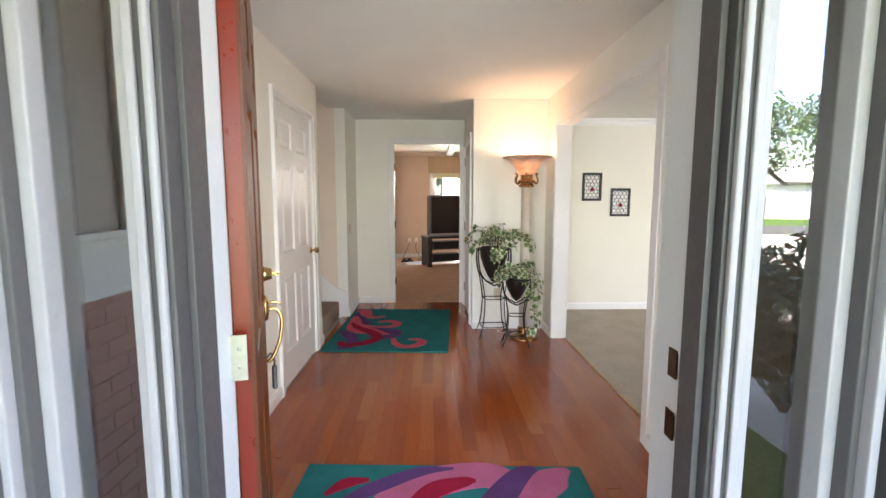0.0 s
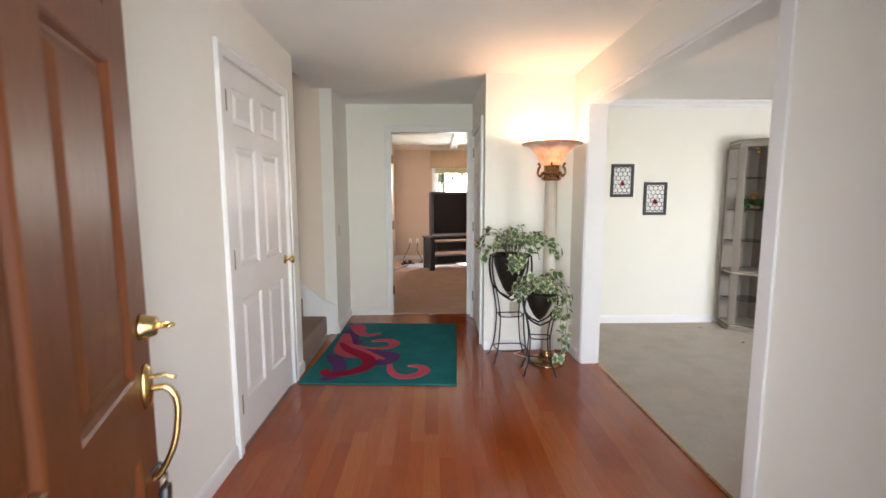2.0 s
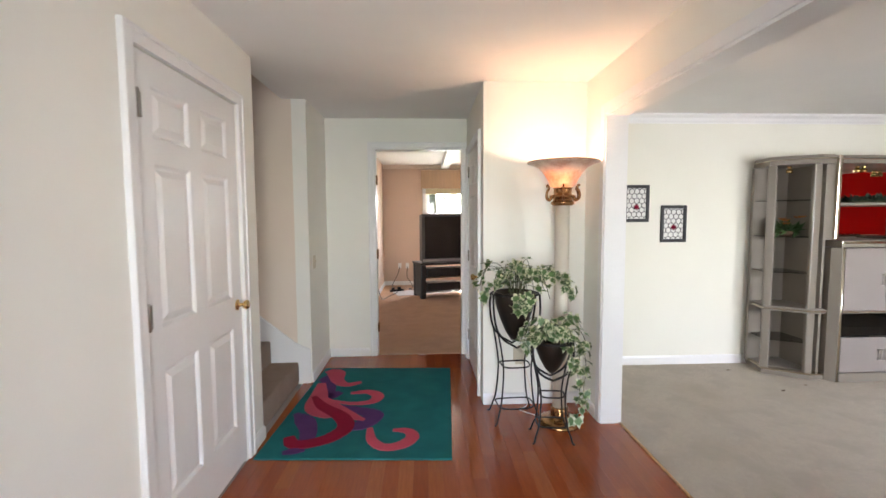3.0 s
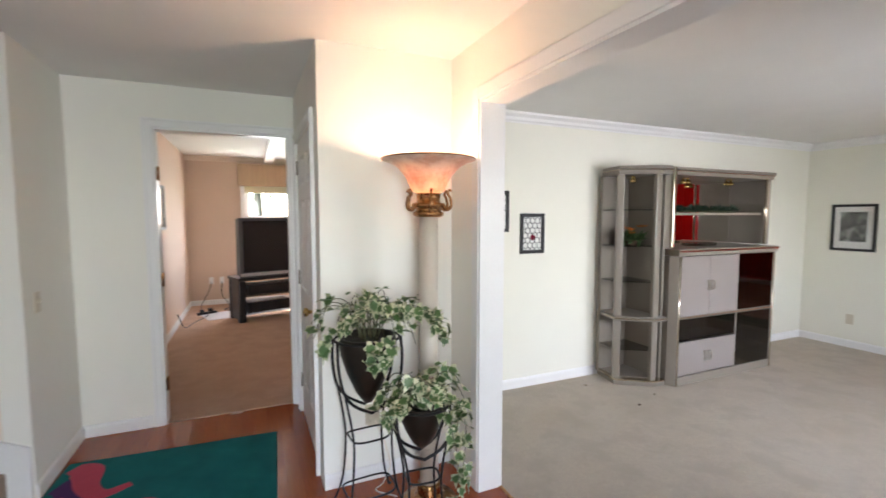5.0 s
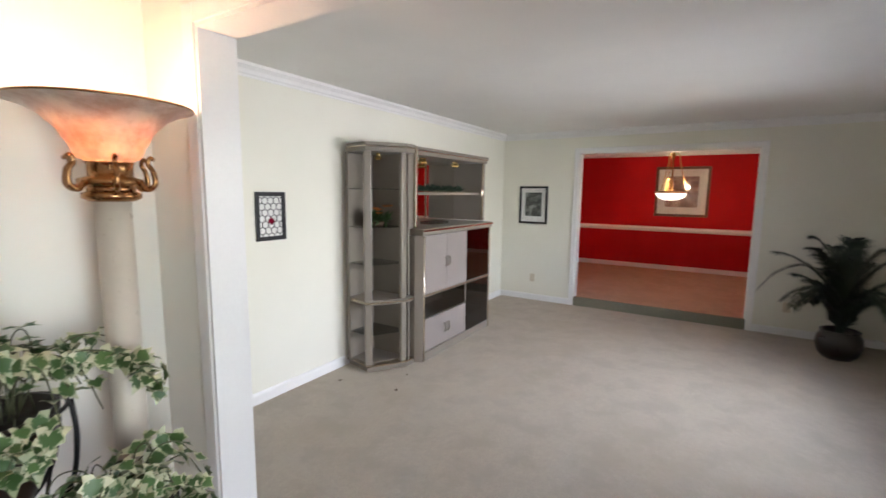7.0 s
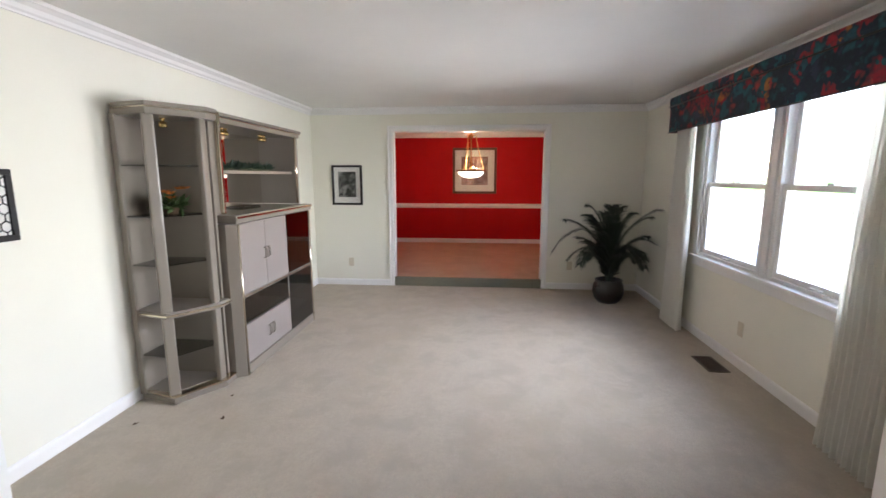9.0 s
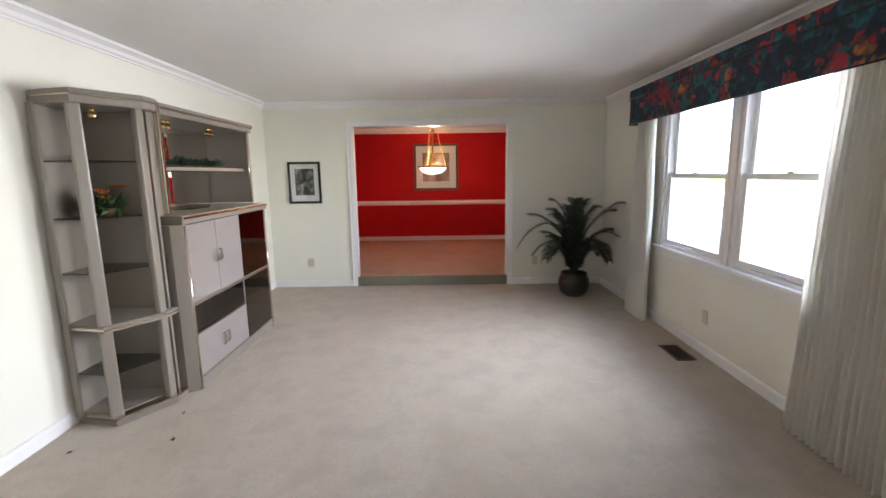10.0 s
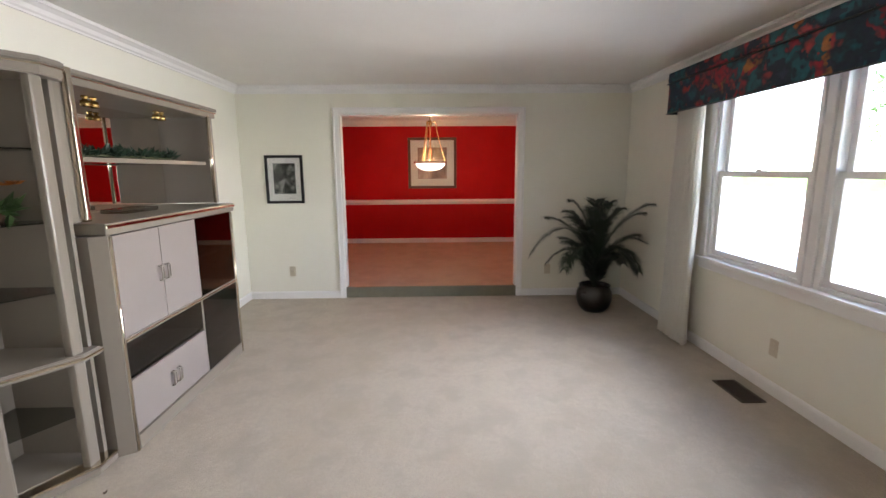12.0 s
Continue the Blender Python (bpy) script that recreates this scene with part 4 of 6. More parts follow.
for k in range(6):
    a = 2 * math.pi * (k + 0.25) / 6
    pts = smooth_curve([(0.080, 0, 1.58), (0.100, 0, 1.557), (0.122, 0, 1.575), (0.118, 0, 1.615), (0.105, 0, 1.635), (0.112, 0, 1.655), (0.124, 0, 1.650)], 5)
    bm = tube(pts, 0.0095, 8, taper=0.006)
    bm.transform(Matrix.Rotation(a, 4, "Z"))
    part("scroll", bm, M_BRONZE, lamp)
shade = part("shade", lathe([(0.05, 1.640), (0.082, 1.652), (0.098, 1.690), (0.125, 1.735), (0.160, 1.772), (0.204, 1.797), (0.236, 1.806), (0.238, 1.812), (0.232, 1.813), (0.201, 1.804), (0.157, 1.779), (0.121, 1.741), (0.094, 1.695), (0.078, 1.659), (0.05, 1.650)], 56), M_SHADE, lamp, "alabaster glass bowl glowing orange")
part("shade_rim", tube([(0.237 * math.cos(a), 0.237 * math.sin(a), 1.8105) for a in (2 * math.pi * i / 48 for i in range(48))], 0.0035, 6, closed=True), M_BRONZE, lamp)
part("bulb_holder", lathe([(0, 1.640), (0.02, 1.640), (0.02, 1.68), (0, 1.68)], 16), M_BRASS, lamp)
point_light("lamp_bulb", 1.597, 6.50, 1.735, LAMP_WATTS, (1.0, 0.64, 0.41), 0.03)
cord = tube(smooth_curve([(1.45, 6.60, 0.008), (1.36, 6.70, 0.006), (1.42, 6.76, 0.006), (1.47, 6.80, 0.08), (1.44, 6.81, 0.22), (1.39, 6.815, 0.35)]), 0.0035, 6)
thing_mesh("lamp_cord", cord, M_WALL_STAIR, "thin pale lamp cord running to the outlet", "cord")


# ---- plant stands with ivy ----
def ivy_material():
    """Grey-green leaf with an uneven cream margin."""
    m, n, l, b = nodes_of("variegated_ivy_leaf")
    tc = n.new("ShaderNodeTexCoord")
    off = n.new("ShaderNodeVectorMath")
    off.operation = "SUBTRACT"
    off.inputs[1].default_value = (0.0, 0.016, 0.0)
    l.new(tc.outputs["Object"], off.inputs[0])
    ln = n.new("ShaderNodeVectorMath")
    ln.operation = "LENGTH"
    l.new(off.outputs[0], ln.inputs[0])
    blot = noise_out(n, l, 90, 3)
    wob = n.new("ShaderNodeMath")
    wob.operation = "MULTIPLY_ADD"
    wob.inputs[1].default_value = 0.030
    l.new(blot, wob.inputs[0])
    l.new(ln.outputs["Value"], wob.inputs[2])
    info = n.new("ShaderNodeObjectInfo")
    base = mix_color(n, l, info.outputs["Random"], (0.035, 0.085, 0.022), (0.085, 0.165, 0.045))
    rim = mix_color(n, l, ramp(n, l, wob.outputs[0], 0.0305, 0.0345), base, (0.60, 0.60, 0.40))
    l.new(mix_color(n, l, ramp(n, l, info.outputs["Random"], 0.1, 0.5, 0.45, 0.95), base, rim), b.inputs["Base Color"])
    b.inputs["Roughness"].default_value = 0.45
    return m


M_IVY = ivy_material()
M_STEM = surface("ivy_stem", (0.10, 0.11, 0.05), 0.6, dark=0.7)
M_POT = surface("dark_bronze_pot", (0.035, 0.028, 0.022), 0.35, 0.4, dark=0.6, fine=25, relief=0.15)


def ivy_leaf_mesh(seed):
    """A five-lobed leaf, cupped, about 1 unit long."""
    rng = random.Random(seed)
    bm = bmesh.new()
    out = [(0, 0), (0.22, -0.16), (0.50, -0.05), (0.34, 0.20), (0.46, 0.46), (0.20, 0.50), (0.0, 1.0), (-0.20, 0.50), (-0.46, 0.46), (-0.34, 0.20), (-0.50, -0.05), (-0.22, -0.16)]
    mid = bm.verts.new((0, 0.25, 0.0))
    bend = rng.uniform(0.15, 0.5)
    vs = []
    for x, y in out:
        x, y = x * rng.uniform(0.85, 1.1), y * rng.uniform(0.9, 1.1)
        vs.append(bm.verts.new((x, y, 0.25 * abs(x) - bend * y * y * 0.5 + rng.uniform(-0.03, 0.03))))
    for i in range(len(vs)):
        bm.faces.new((mid, vs[i], vs[(i + 1) % len(vs)])).smooth = True
    bm.transform(Matrix.Scale(0.055, 4))
    return mesh_of("ivy_leaf", bm, M_IVY)


IVY = [ivy_leaf_mesh(i) for i in range(6)]


def ivy_plant(label, at, radius, height, trails, count, seed):
    """Ivy over a pot: short arching stems and hanging trails, with a leaf at each node."""
    rng = random.Random(seed)
    p = thing("ivy_plant", label, "plant", at, 0, "potted ivy")
    nodes, stems = [], bmesh.new()
    n_stem = 26
    for k in range(n_stem):
        a = 2 * math.pi * (k + rng.random() * 0.7) / n_stem
        reach, rise = radius * rng.uniform(0.35, 1.35), height * rng.uniform(0.35, 1.0)
        ca, sa = math.cos(a), math.sin(a) * 0.75
        drop = rng.uniform(-0.02, 0.10)
        pts = smooth_curve([(ca * radius * 0.2, sa * radius * 0.2, -0.01), (ca * reach * 0.45, sa * reach * 0.45, rise * 0.75), (ca * reach * 0.85, sa * reach * 0.85, rise * 0.85), (ca * reach * 1.1, sa * reach * 1.1, rise * 0.5 - drop)], 5)
        tube(pts, 0.0022, 5, stems)
        nodes += [(Vector(q), a) for q in pts[3:]]
    n_bush = len(nodes)
    for trail in trails:
        pts = smooth_curve(trail, 6)
        tube(pts, 0.002, 5, stems)
        nodes += [(Vector(q), rng.uniform(-2.6, -0.5)) for q in pts[2:]]
    part("vine", stems, M_STEM, p)
    split = n_bush
    bush_nodes, trail_nodes = nodes[:split], nodes[split:]
    rng.shuffle(bush_nodes)
    tail = trail_nodes + bush_nodes[:max(0, count - len(trail_nodes))]
    for q, a in tail:
        ob = new("ivy_leaf", rng.choice(IVY))
        ob.parent = p
        s = rng.uniform(0.65, 1.5)
        yaw = math.degrees(a) - 90 + rng.uniform(-60, 60)
        off = Vector((rng.uniform(-1, 1), rng.uniform(-1, 1), rng.uniform(-0.6, 1))) * 0.022
        ob.matrix_basis = pose(*(q + off), rng.uniform(-75, 25), rng.uniform(-30, 30), yaw) @ Matrix.Scale(s, 4)
    return p


def plant_stand(label, at, r, top, tip, rz):
    s = thing("plant_stand", label, "plant stand", at, rz, "iron plant stands")
    zs = tip + 0.33 * (top - tip)
    for k in range(4):
        sx, sy = (1, 1, -1, -1)[k], (1, -1, -1, 1)[k]
        pts = smooth_curve([(sx * r * 0.93, sy * r * 0.47, zs), (sx * r * 0.74, sy * r * 0.50, tip * 0.93), (sx * r * 0.66, sy * r * 0.52, tip * 0.68), (sx * r * 0.76, sy * r * 0.58, tip * 0.30), (sx * r * 0.95, sy * r * 0.72, 0.05), (sx * r * 1.04, sy * r * 0.80, 0.012), (sx * r * 1.14, sy * r * 0.88, 0.008)], 6)
        part("leg", tube(pts, 0.0056, 8), M_IRON, s)
    for z, kx, ky in ((tip * 0.76, 0.675, 0.52), (0.115, 0.86, 0.65)):
        bar = [(kx * r * math.copysign(abs(math.cos(a)) ** 0.5, math.cos(a)), ky * r * math.copysign(abs(math.sin(a)) ** 0.5, math.sin(a)), z - 0.012 * abs(math.sin(a))) for a in (2 * math.pi * i / 32 for i in range(32))]
        part("ring", tube(bar, 0.0052, 8, closed=True), M_IRON, s)
    for sy in (-1, 1):
        pts = smooth_curve([(-r * 1.10, sy * r * 0.30, top), (-r * 1.11, sy * r * 0.40, top - (top - tip) * 0.30), (-r * 0.96, sy * r * 0.47, zs + 0.01), (-r * 0.60, sy * r * 0.47, tip + 0.15 * (top - tip)), (0, sy * r * 0.42, tip)], 6)
        pts2 = [(-x, y, z) for x, y, z in reversed(pts)]
        part("shield_frame", tube(pts + pts2[1:], 0.0075, 8), M_IRON, s)
    part("rim_ring", tube([(1.10 * r * math.cos(a), 1.02 * r * math.sin(a), top) for a in (2 * math.pi * i / 36 for i in range(36))], 0.0065, 8, closed=True), M_IRON, s)
    h = top - tip - 0.028
    part("pot", lathe([(0, top - h), (r * 0.16, top - h + 0.012), (r * 0.42, top - h * 0.80), (r * 0.70, top - h * 0.52), (r * 0.90, top - h * 0.24), (r * 0.97, top - 0.01), (r * 0.97, top + 0.012), (r * 0.90, top + 0.012), (r * 0.88, top - 0.02), (0, top - 0.02)], 36), M_POT, s, "dark pointed metal pot")
    return s


plant_stand("tall black iron plant stand holding a pointed pot", (1.295, 6.595, 0), 0.150, 0.905, 0.53, 4)
plant_stand("short black iron plant stand holding a pointed pot", (1.475, 6.285, 0), 0.115, 0.645, 0.40, -6)
ivy_plant("variegated ivy spilling over the tall plant stand", (1.305, 6.585, 0.905), 0.20, 0.27, [
    [(0.08, -0.08, 0.14), (0.19, -0.14, 0.17), (0.28, -0.19, 0.11), (0.33, -0.22, 0.02)],
    [(0.05, -0.10, 0.15), (0.15, -0.17, 0.19), (0.25, -0.22, 0.15), (0.31, -0.25, 0.05)],
    [(0.10, -0.02, 0.16), (0.20, -0.04, 0.20), (0.29, -0.08, 0.16), (0.35, -0.12, 0.07)],
    [(0.10, -0.05, 0.12), (0.22, -0.08, 0.13), (0.33, -0.10, 0.06), (0.36, -0.10, -0.03)],
    [(-0.10, -0.06, 0.10), (-0.20, -0.08, 0.06), (-0.25, -0.09, -0.01)],
    [(0.0, -0.14, 0.04), (-0.02, -0.20, -0.02), (-0.05, -0.21, -0.10)],
    [(0.05, -0.14, 0.04), (0.04, -0.20, -0.03), (0.0, -0.20, -0.12)]], 215, 3)
ivy_plant("variegated ivy trailing from the short plant stand", (1.475, 6.285, 0.645), 0.16, 0.18, [
    [(0.08, -0.06, 0.06), (0.17, -0.07, -0.02), (0.20, -0.07, -0.16), (0.19, -0.06, -0.30), (0.22, -0.05, -0.42)],
    [(0.09, -0.04, 0.05), (0.16, -0.05, -0.05), (0.15, -0.06, -0.20), (0.17, -0.05, -0.36), (0.16, -0.04, -0.52)],
    [(0.05, -0.10, 0.03), (0.08, -0.15, -0.06), (0.07, -0.15, -0.15)],
    [(-0.08, -0.08, 0.06), (-0.16, -0.09, 0.05), (-0.22, -0.09, 0.0)]], 200, 8)

# ---- wall unit in the living room: display tower ----
tower = thing("display_tower", "taupe lacquer angled display tower with glass shelves and champagne trim", "cabinet")
T_OUT = [(3.788, 7.626), (3.788, 7.518), (3.743, 7.363), (4.013, 7.173), (4.136, 7.173), (4.136, 7.626)]


def grown(outline, d):
    """The outline pushed outwards by d on its room side."""
    c = Vector((4.001, 7.570))
    out = []
    for x, y in outline:
        if y > 7.595 or x > 4.101 and y > 7.227:
            out.append((x, y))
        else:
            v = (Vector((x, y)) - c).normalized() * d
            out.append((x + v.x * (0 if x > 4.101 else 1), y + v.y))
    return out


part("plinth", extrude_path(grown(T_OUT, 0.02), 0.005, 0.05, bevel=0.008), M_CAB, tower)
part("plinth_trim", extrude_path(grown(T_OUT, 0.027), 0.05, 0.062, bevel=0.004), M_CAB_METAL, tower, "champagne metal band")
part("middle_band", extrude_path(grown(T_OUT, 0.022), 0.592, 0.632, bevel=0.008), M_CAB, tower)
part("middle_trim", extrude_path(grown(T_OUT, 0.030), 0.606, 0.619, bevel=0.004), M_CAB_METAL, tower, "champagne metal band")
part("cornice", extrude_path(grown(T_OUT, 0.024), 1.885, 1.935, bevel=0.006), M_CAB, tower)
part("cornice_step", extrude_path(grown(T_OUT, 0.034), 1.935, 1.960, bevel=0.006), M_CAB, tower)
part("cornice_trim", extrude_path(grown(T_OUT, 0.038), 1.923, 1.932, bevel=0.003), M_CAB_METAL, tower, "champagne metal band")
part("back_panel", boxes((3.771, 4.126, 7.607, 7.626, 0.05, 1.890)), M_CAB, tower)
part("side_panel", boxes((4.111, 4.134, 7.202, 7.607, 0.05, 1.890), bevel=0.003), M_CAB, tower)
part("rear_post", boxes((3.763, 3.783, 7.583, 7.607, 0.05, 1.890), bevel=0.004), M_CAB, tower)
for (x, y), a in (((3.773, 7.376), 62), ((4.028, 7.203), 20)):
    bm = boxes((-0.034, 0.034, -0.020, 0.020, 0.05, 1.890), bevel=0.012)
    bm.transform(pose(x, y, 0, 0, 0, -a + 20))
    part("post", bm, M_CAB, tower)
inner = [(3.801, 7.603), (3.801, 7.521), (3.771, 7.390), (4.031, 7.235), (4.106, 7.235), (4.106, 7.603)]
for z in (1.575, 1.25, 0.93, 0.31):
    part("glass_shelf", extrude_path(inner, z, z + 0.008), M_GLASS_SHELF, tower)
part("floor_shelf", extrude_path(inner, 0.05, 0.066), M_CAB, tower)
part("middle_shelf", extrude_path(inner, 0.595, 0.63), M_CAB, tower)


def spot_lamp(parent, x, y, z):
    s = part("spot_lamp", lathe([(0, 0), (0.018, 0), (0.018, -0.01), (0.012, -0.014), (0.012, -0.022), (0.024, -0.026), (0.026, -0.055), (0.020, -0.058), (0, -0.050)], 18), M_BRASS, parent, "small brass spot lamp")
    s.location = (x, y, z)


spot_lamp(tower, 3.951, 7.407, 1.884)

# ---- wall unit: cabinet below, mirror-backed hutch above ----
cab = thing("media_cabinet", "taupe laminate media cabinet with doors and smoked glass column", "cabinet")
CX0, CX1, CY = 4.151, 5.551, 7.096
part("side_panel", extrude_path([(CX0, 7.161), (CX0 + 0.04, CY), (CX0 + 0.068, CY), (CX0 + 0.068, 7.628), (CX0, 7.628)], 0.0, 1.17, bevel=0.003), M_CAB, cab)
part("side_panel", boxes((CX1 - 0.03, CX1, CY + 0.005, 7.628, 0.0, 1.17), bevel=0.004), M_CAB, cab)
part("side_trim", tube([(CX0 + 0.054, CY - 0.002, 0.005), (CX0 + 0.054, CY - 0.002, 1.165)], 0.0085, 10), M_CAB_METAL, cab, "champagne metal edge")
part("side_trim", tube([(CX1 - 0.014, CY + 0.003, 0.005), (CX1 - 0.014, CY + 0.003, 1.165)], 0.0085, 10), M_CAB_METAL, cab, "champagne metal edge")
part("top", boxes((CX0 + 0.02, CX1 + 0.02, CY - 0.012, 7.628, 1.172, 1.232), bevel=0.008), M_CAB, cab)
part("top_trim", boxes((CX0 + 0.02, CX1 + 0.024, CY - 0.020, CY - 0.010, 1.205, 1.224), bevel=0.004), M_CAB_METAL, cab)
part("plinth", boxes((CX0 + 0.07, CX1 - 0.03, CY - 0.004, CY + 0.03, 0.004, 0.082), bevel=0.005), M_CAB, cab)
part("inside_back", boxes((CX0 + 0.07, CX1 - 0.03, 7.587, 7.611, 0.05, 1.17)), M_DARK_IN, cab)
part("divider", boxes((4.996, 5.016, CY + 0.012, 7.587, 0.05, 1.17), bevel=0.002), M_CAB, cab)
part("middle_rail", boxes((CX0 + 0.07, CX1 - 0.03, CY - 0.004, 7.587, 0.605, 0.63), bevel=0.004), M_CAB, cab)
part("middle_rail_trim", boxes((CX0 + 0.07, CX1 - 0.03, CY - 0.009, CY - 0.003, 0.613, 0.624), bevel=0.002), M_CAB_METAL, cab)
# near-black sheets give the slot its darkness by colour
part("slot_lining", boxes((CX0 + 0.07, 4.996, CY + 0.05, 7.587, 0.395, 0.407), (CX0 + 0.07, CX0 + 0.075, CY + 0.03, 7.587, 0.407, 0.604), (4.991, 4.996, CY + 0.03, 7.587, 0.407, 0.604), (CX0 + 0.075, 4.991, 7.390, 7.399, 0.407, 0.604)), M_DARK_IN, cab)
part("slot_glass", boxes((CX0 + 0.074, 4.992, CY + 0.010, CY + 0.014, 0.41, 0.602)), M_GLASS_SMOKE, cab, "smoked glass front of the slot")


def cabinet_door(x0, x1, z0, z1, *pulls):
    """A flat laminate door with a narrow upright wire pull at each x in pulls."""
    d = part("door", boxes((x0 + 0.002, x1 - 0.002, CY, CY + 0.02, z0, z1), bevel=0.003), M_CAB_DOOR, cab)
    zc = (z0 + z1) / 2
    for hx in pulls:
        bm = bmesh.new()
        for sx in (-0.011, 0.011):
            tube([(hx + sx, CY - 0.001, zc - 0.043), (hx + sx, CY - 0.019, zc - 0.040), (hx + sx, CY - 0.019, zc + 0.040), (hx + sx, CY - 0.001, zc + 0.043)], 0.0042, 8, bm)
        for z in (zc - 0.040, zc + 0.034):
            box(bm, hx - 0.011, hx + 0.011, CY - 0.022, CY - 0.016, z, z + 0.006)
        part("handle", bm, M_PULL, d, "small square metal pull")


DM = CX0 + 0.449
cabinet_door(CX0 + 0.072, DM, 0.632, 1.165, DM - 0.030)
cabinet_door(DM, 4.996, 0.632, 1.165, DM + 0.030)
cabinet_door(CX0 + 0.072, 4.996, 0.092, 0.394, DM - 0.030, DM + 0.030)
for z0, z1 in ((0.086, 0.603), (0.632, 1.165)):
    part("glass_door", boxes((5.018, CX1 - 0.032, CY + 0.004, CY + 0.010, z0, z1)), M_GLASS_SMOKE, cab, "smoked glass door")
for z in (0.22, 0.40, 0.88):
    part("inner_shelf", boxes((5.017, CX1 - 0.031, CY + 0.05, 7.587, z, z + 0.018)), M_CAB, cab)

hutch = thing("hutch", "taupe hutch with bronze mirror back standing on the media cabinet", "cabinet")
HX0, HX1, HY = 4.151, 5.661, 7.227
part("side_panel", boxes((HX0, HX0 + 0.07, HY, 7.628, 1.233, 1.900), bevel=0.006), M_CAB, hutch)
part("side_panel", boxes((HX1 - 0.05, HX1, HY + 0.008, 7.628, 1.234, 1.900), bevel=0.006), M_CAB, hutch)
part("post_trim", boxes((4.210, 4.246, HY - 0.034, HY - 0.001, 1.236, 1.963), bevel=0.010), M_CAB_METAL, hutch, "champagne metal upright")
part("post_trim", tube([(5.566, HY - 0.006, 1.236), (5.566, HY - 0.006, 1.900)], 0.013, 12), M_CAB_METAL, hutch, "champagne metal upright")
part("post_trim", tube([(HX1 - 0.012, HY + 0.045, 1.236), (HX1 - 0.012, HY + 0.045, 1.900)], 0.010, 12), M_CAB_METAL, hutch, "champagne metal upright")
part("cornice", boxes((HX0 + 0.002, HX1 + 0.012, HY - 0.012, 7.628, 1.890, 1.937), bevel=0.006), M_CAB, hutch)
part("cornice_step", boxes((HX0 + 0.002, HX1 + 0.022, HY - 0.026, 7.628, 1.938, 1.962), bevel=0.006), M_CAB, hutch)
part("cornice_trim", boxes((HX0 + 0.002, HX1 + 0.018, HY - 0.022, HY - 0.010, 1.925, 1.934), bevel=0.003), M_CAB_METAL, hutch)
part("mirror", boxes((HX0 + 0.07, HX1 - 0.07, 7.613, 7.619, 1.235, 1.890)), M_MIRROR, hutch, "bronze tinted mirror back")
part("shelf", boxes((HX0 + 0.071, HX1 - 0.071, HY + 0.06, 7.611, 1.535, 1.549)), M_GLASS_SHELF, hutch, "smoked glass shelf")
part("shelf_edge", boxes((HX0 + 0.072, HX1 - 0.072, HY + 0.048, HY + 0.060, 1.530, 1.556), bevel=0.003), M_CAB, hutch)
for x in (4.571, 5.201):
    spot_lamp(hutch, x, 7.390, 1.889)
    spot_lamp(hutch, x + 0.06, 7.390, 1.889)
thing_mesh("video_tape_case", boxes((4.701, 5.001, 7.325, 7.489, 1.2325, 1.258), bevel=0.004), M_GLASS_SHELF, "flat clear glass tray on the cabinet top", "tray")

M_GARLAND = surface("garland_leaf", (0.022, 0.055, 0.028), 0.55, dark=0.5, fine=8, coarse=20, relief=0)
M_ORANGE = surface("orange_petal", (0.55, 0.16, 0.02), 0.6, dark=0.8, relief=0)
M_BASKET = surface("brown_basket", (0.10, 0.055, 0.03), 0.8, dark=0.6, fine=40, relief=0.8, depth=0.004)


def leaf_blade(bm, p, d, ln, w, rng, mat=0):
    """One pointed leaf from p along d."""
    d = d.normalized()
    s = d.cross(Vector((rng.uniform(-0.4, 0.4), rng.uniform(-0.4, 0.4), 1))).normalized() * w
    up = s.cross(d).normalized() * ln * 0.08
    v = [bm.verts.new(q) for q in (p, p + d * ln * 0.45 + s - up, p + d * ln, p + d * ln * 0.45 - s - up, p + d * ln * 0.5 + up)]
    for a, b in ((0, 1), (1, 2), (2, 3), (3, 0)):
        f = bm.faces.new((v[a], v[b], v[4]))
        f.material_index = mat


def garland(x0, x1, y, z):
    rng = random.Random(21)
    g = thing("garland", "dark green artificial leaf garland lying on the shelf", "garland", (x0, y, z))
    pts = [(x0 - x0 + (x1 - x0) * i / 12, 0.02 * math.sin(i * 1.7), 0.02) for i in range(13)]
    part("vine", tube(pts, 0.008, 6), M_STEM, g)
    bm = bmesh.new()
    for i in range(330):
        t = rng.random()
        p = Vector((t * (x1 - x0), 0.02 * math.sin(t * 20) + rng.uniform(-0.03, 0.03), 0.02 + rng.uniform(-0.005, 0.02)))
        d = Vector((rng.uniform(-1, 1), rng.uniform(-1, 1), rng.uniform(0.0, 0.9)))
        leaf_blade(bm, p, d, rng.uniform(0.04, 0.075), 0.014, rng)
    fo = part("foliage", bm, M_GARLAND, g)
    fo["kind"] = "stuff"


garland(4.501, 5.351, 7.390, 1.552)


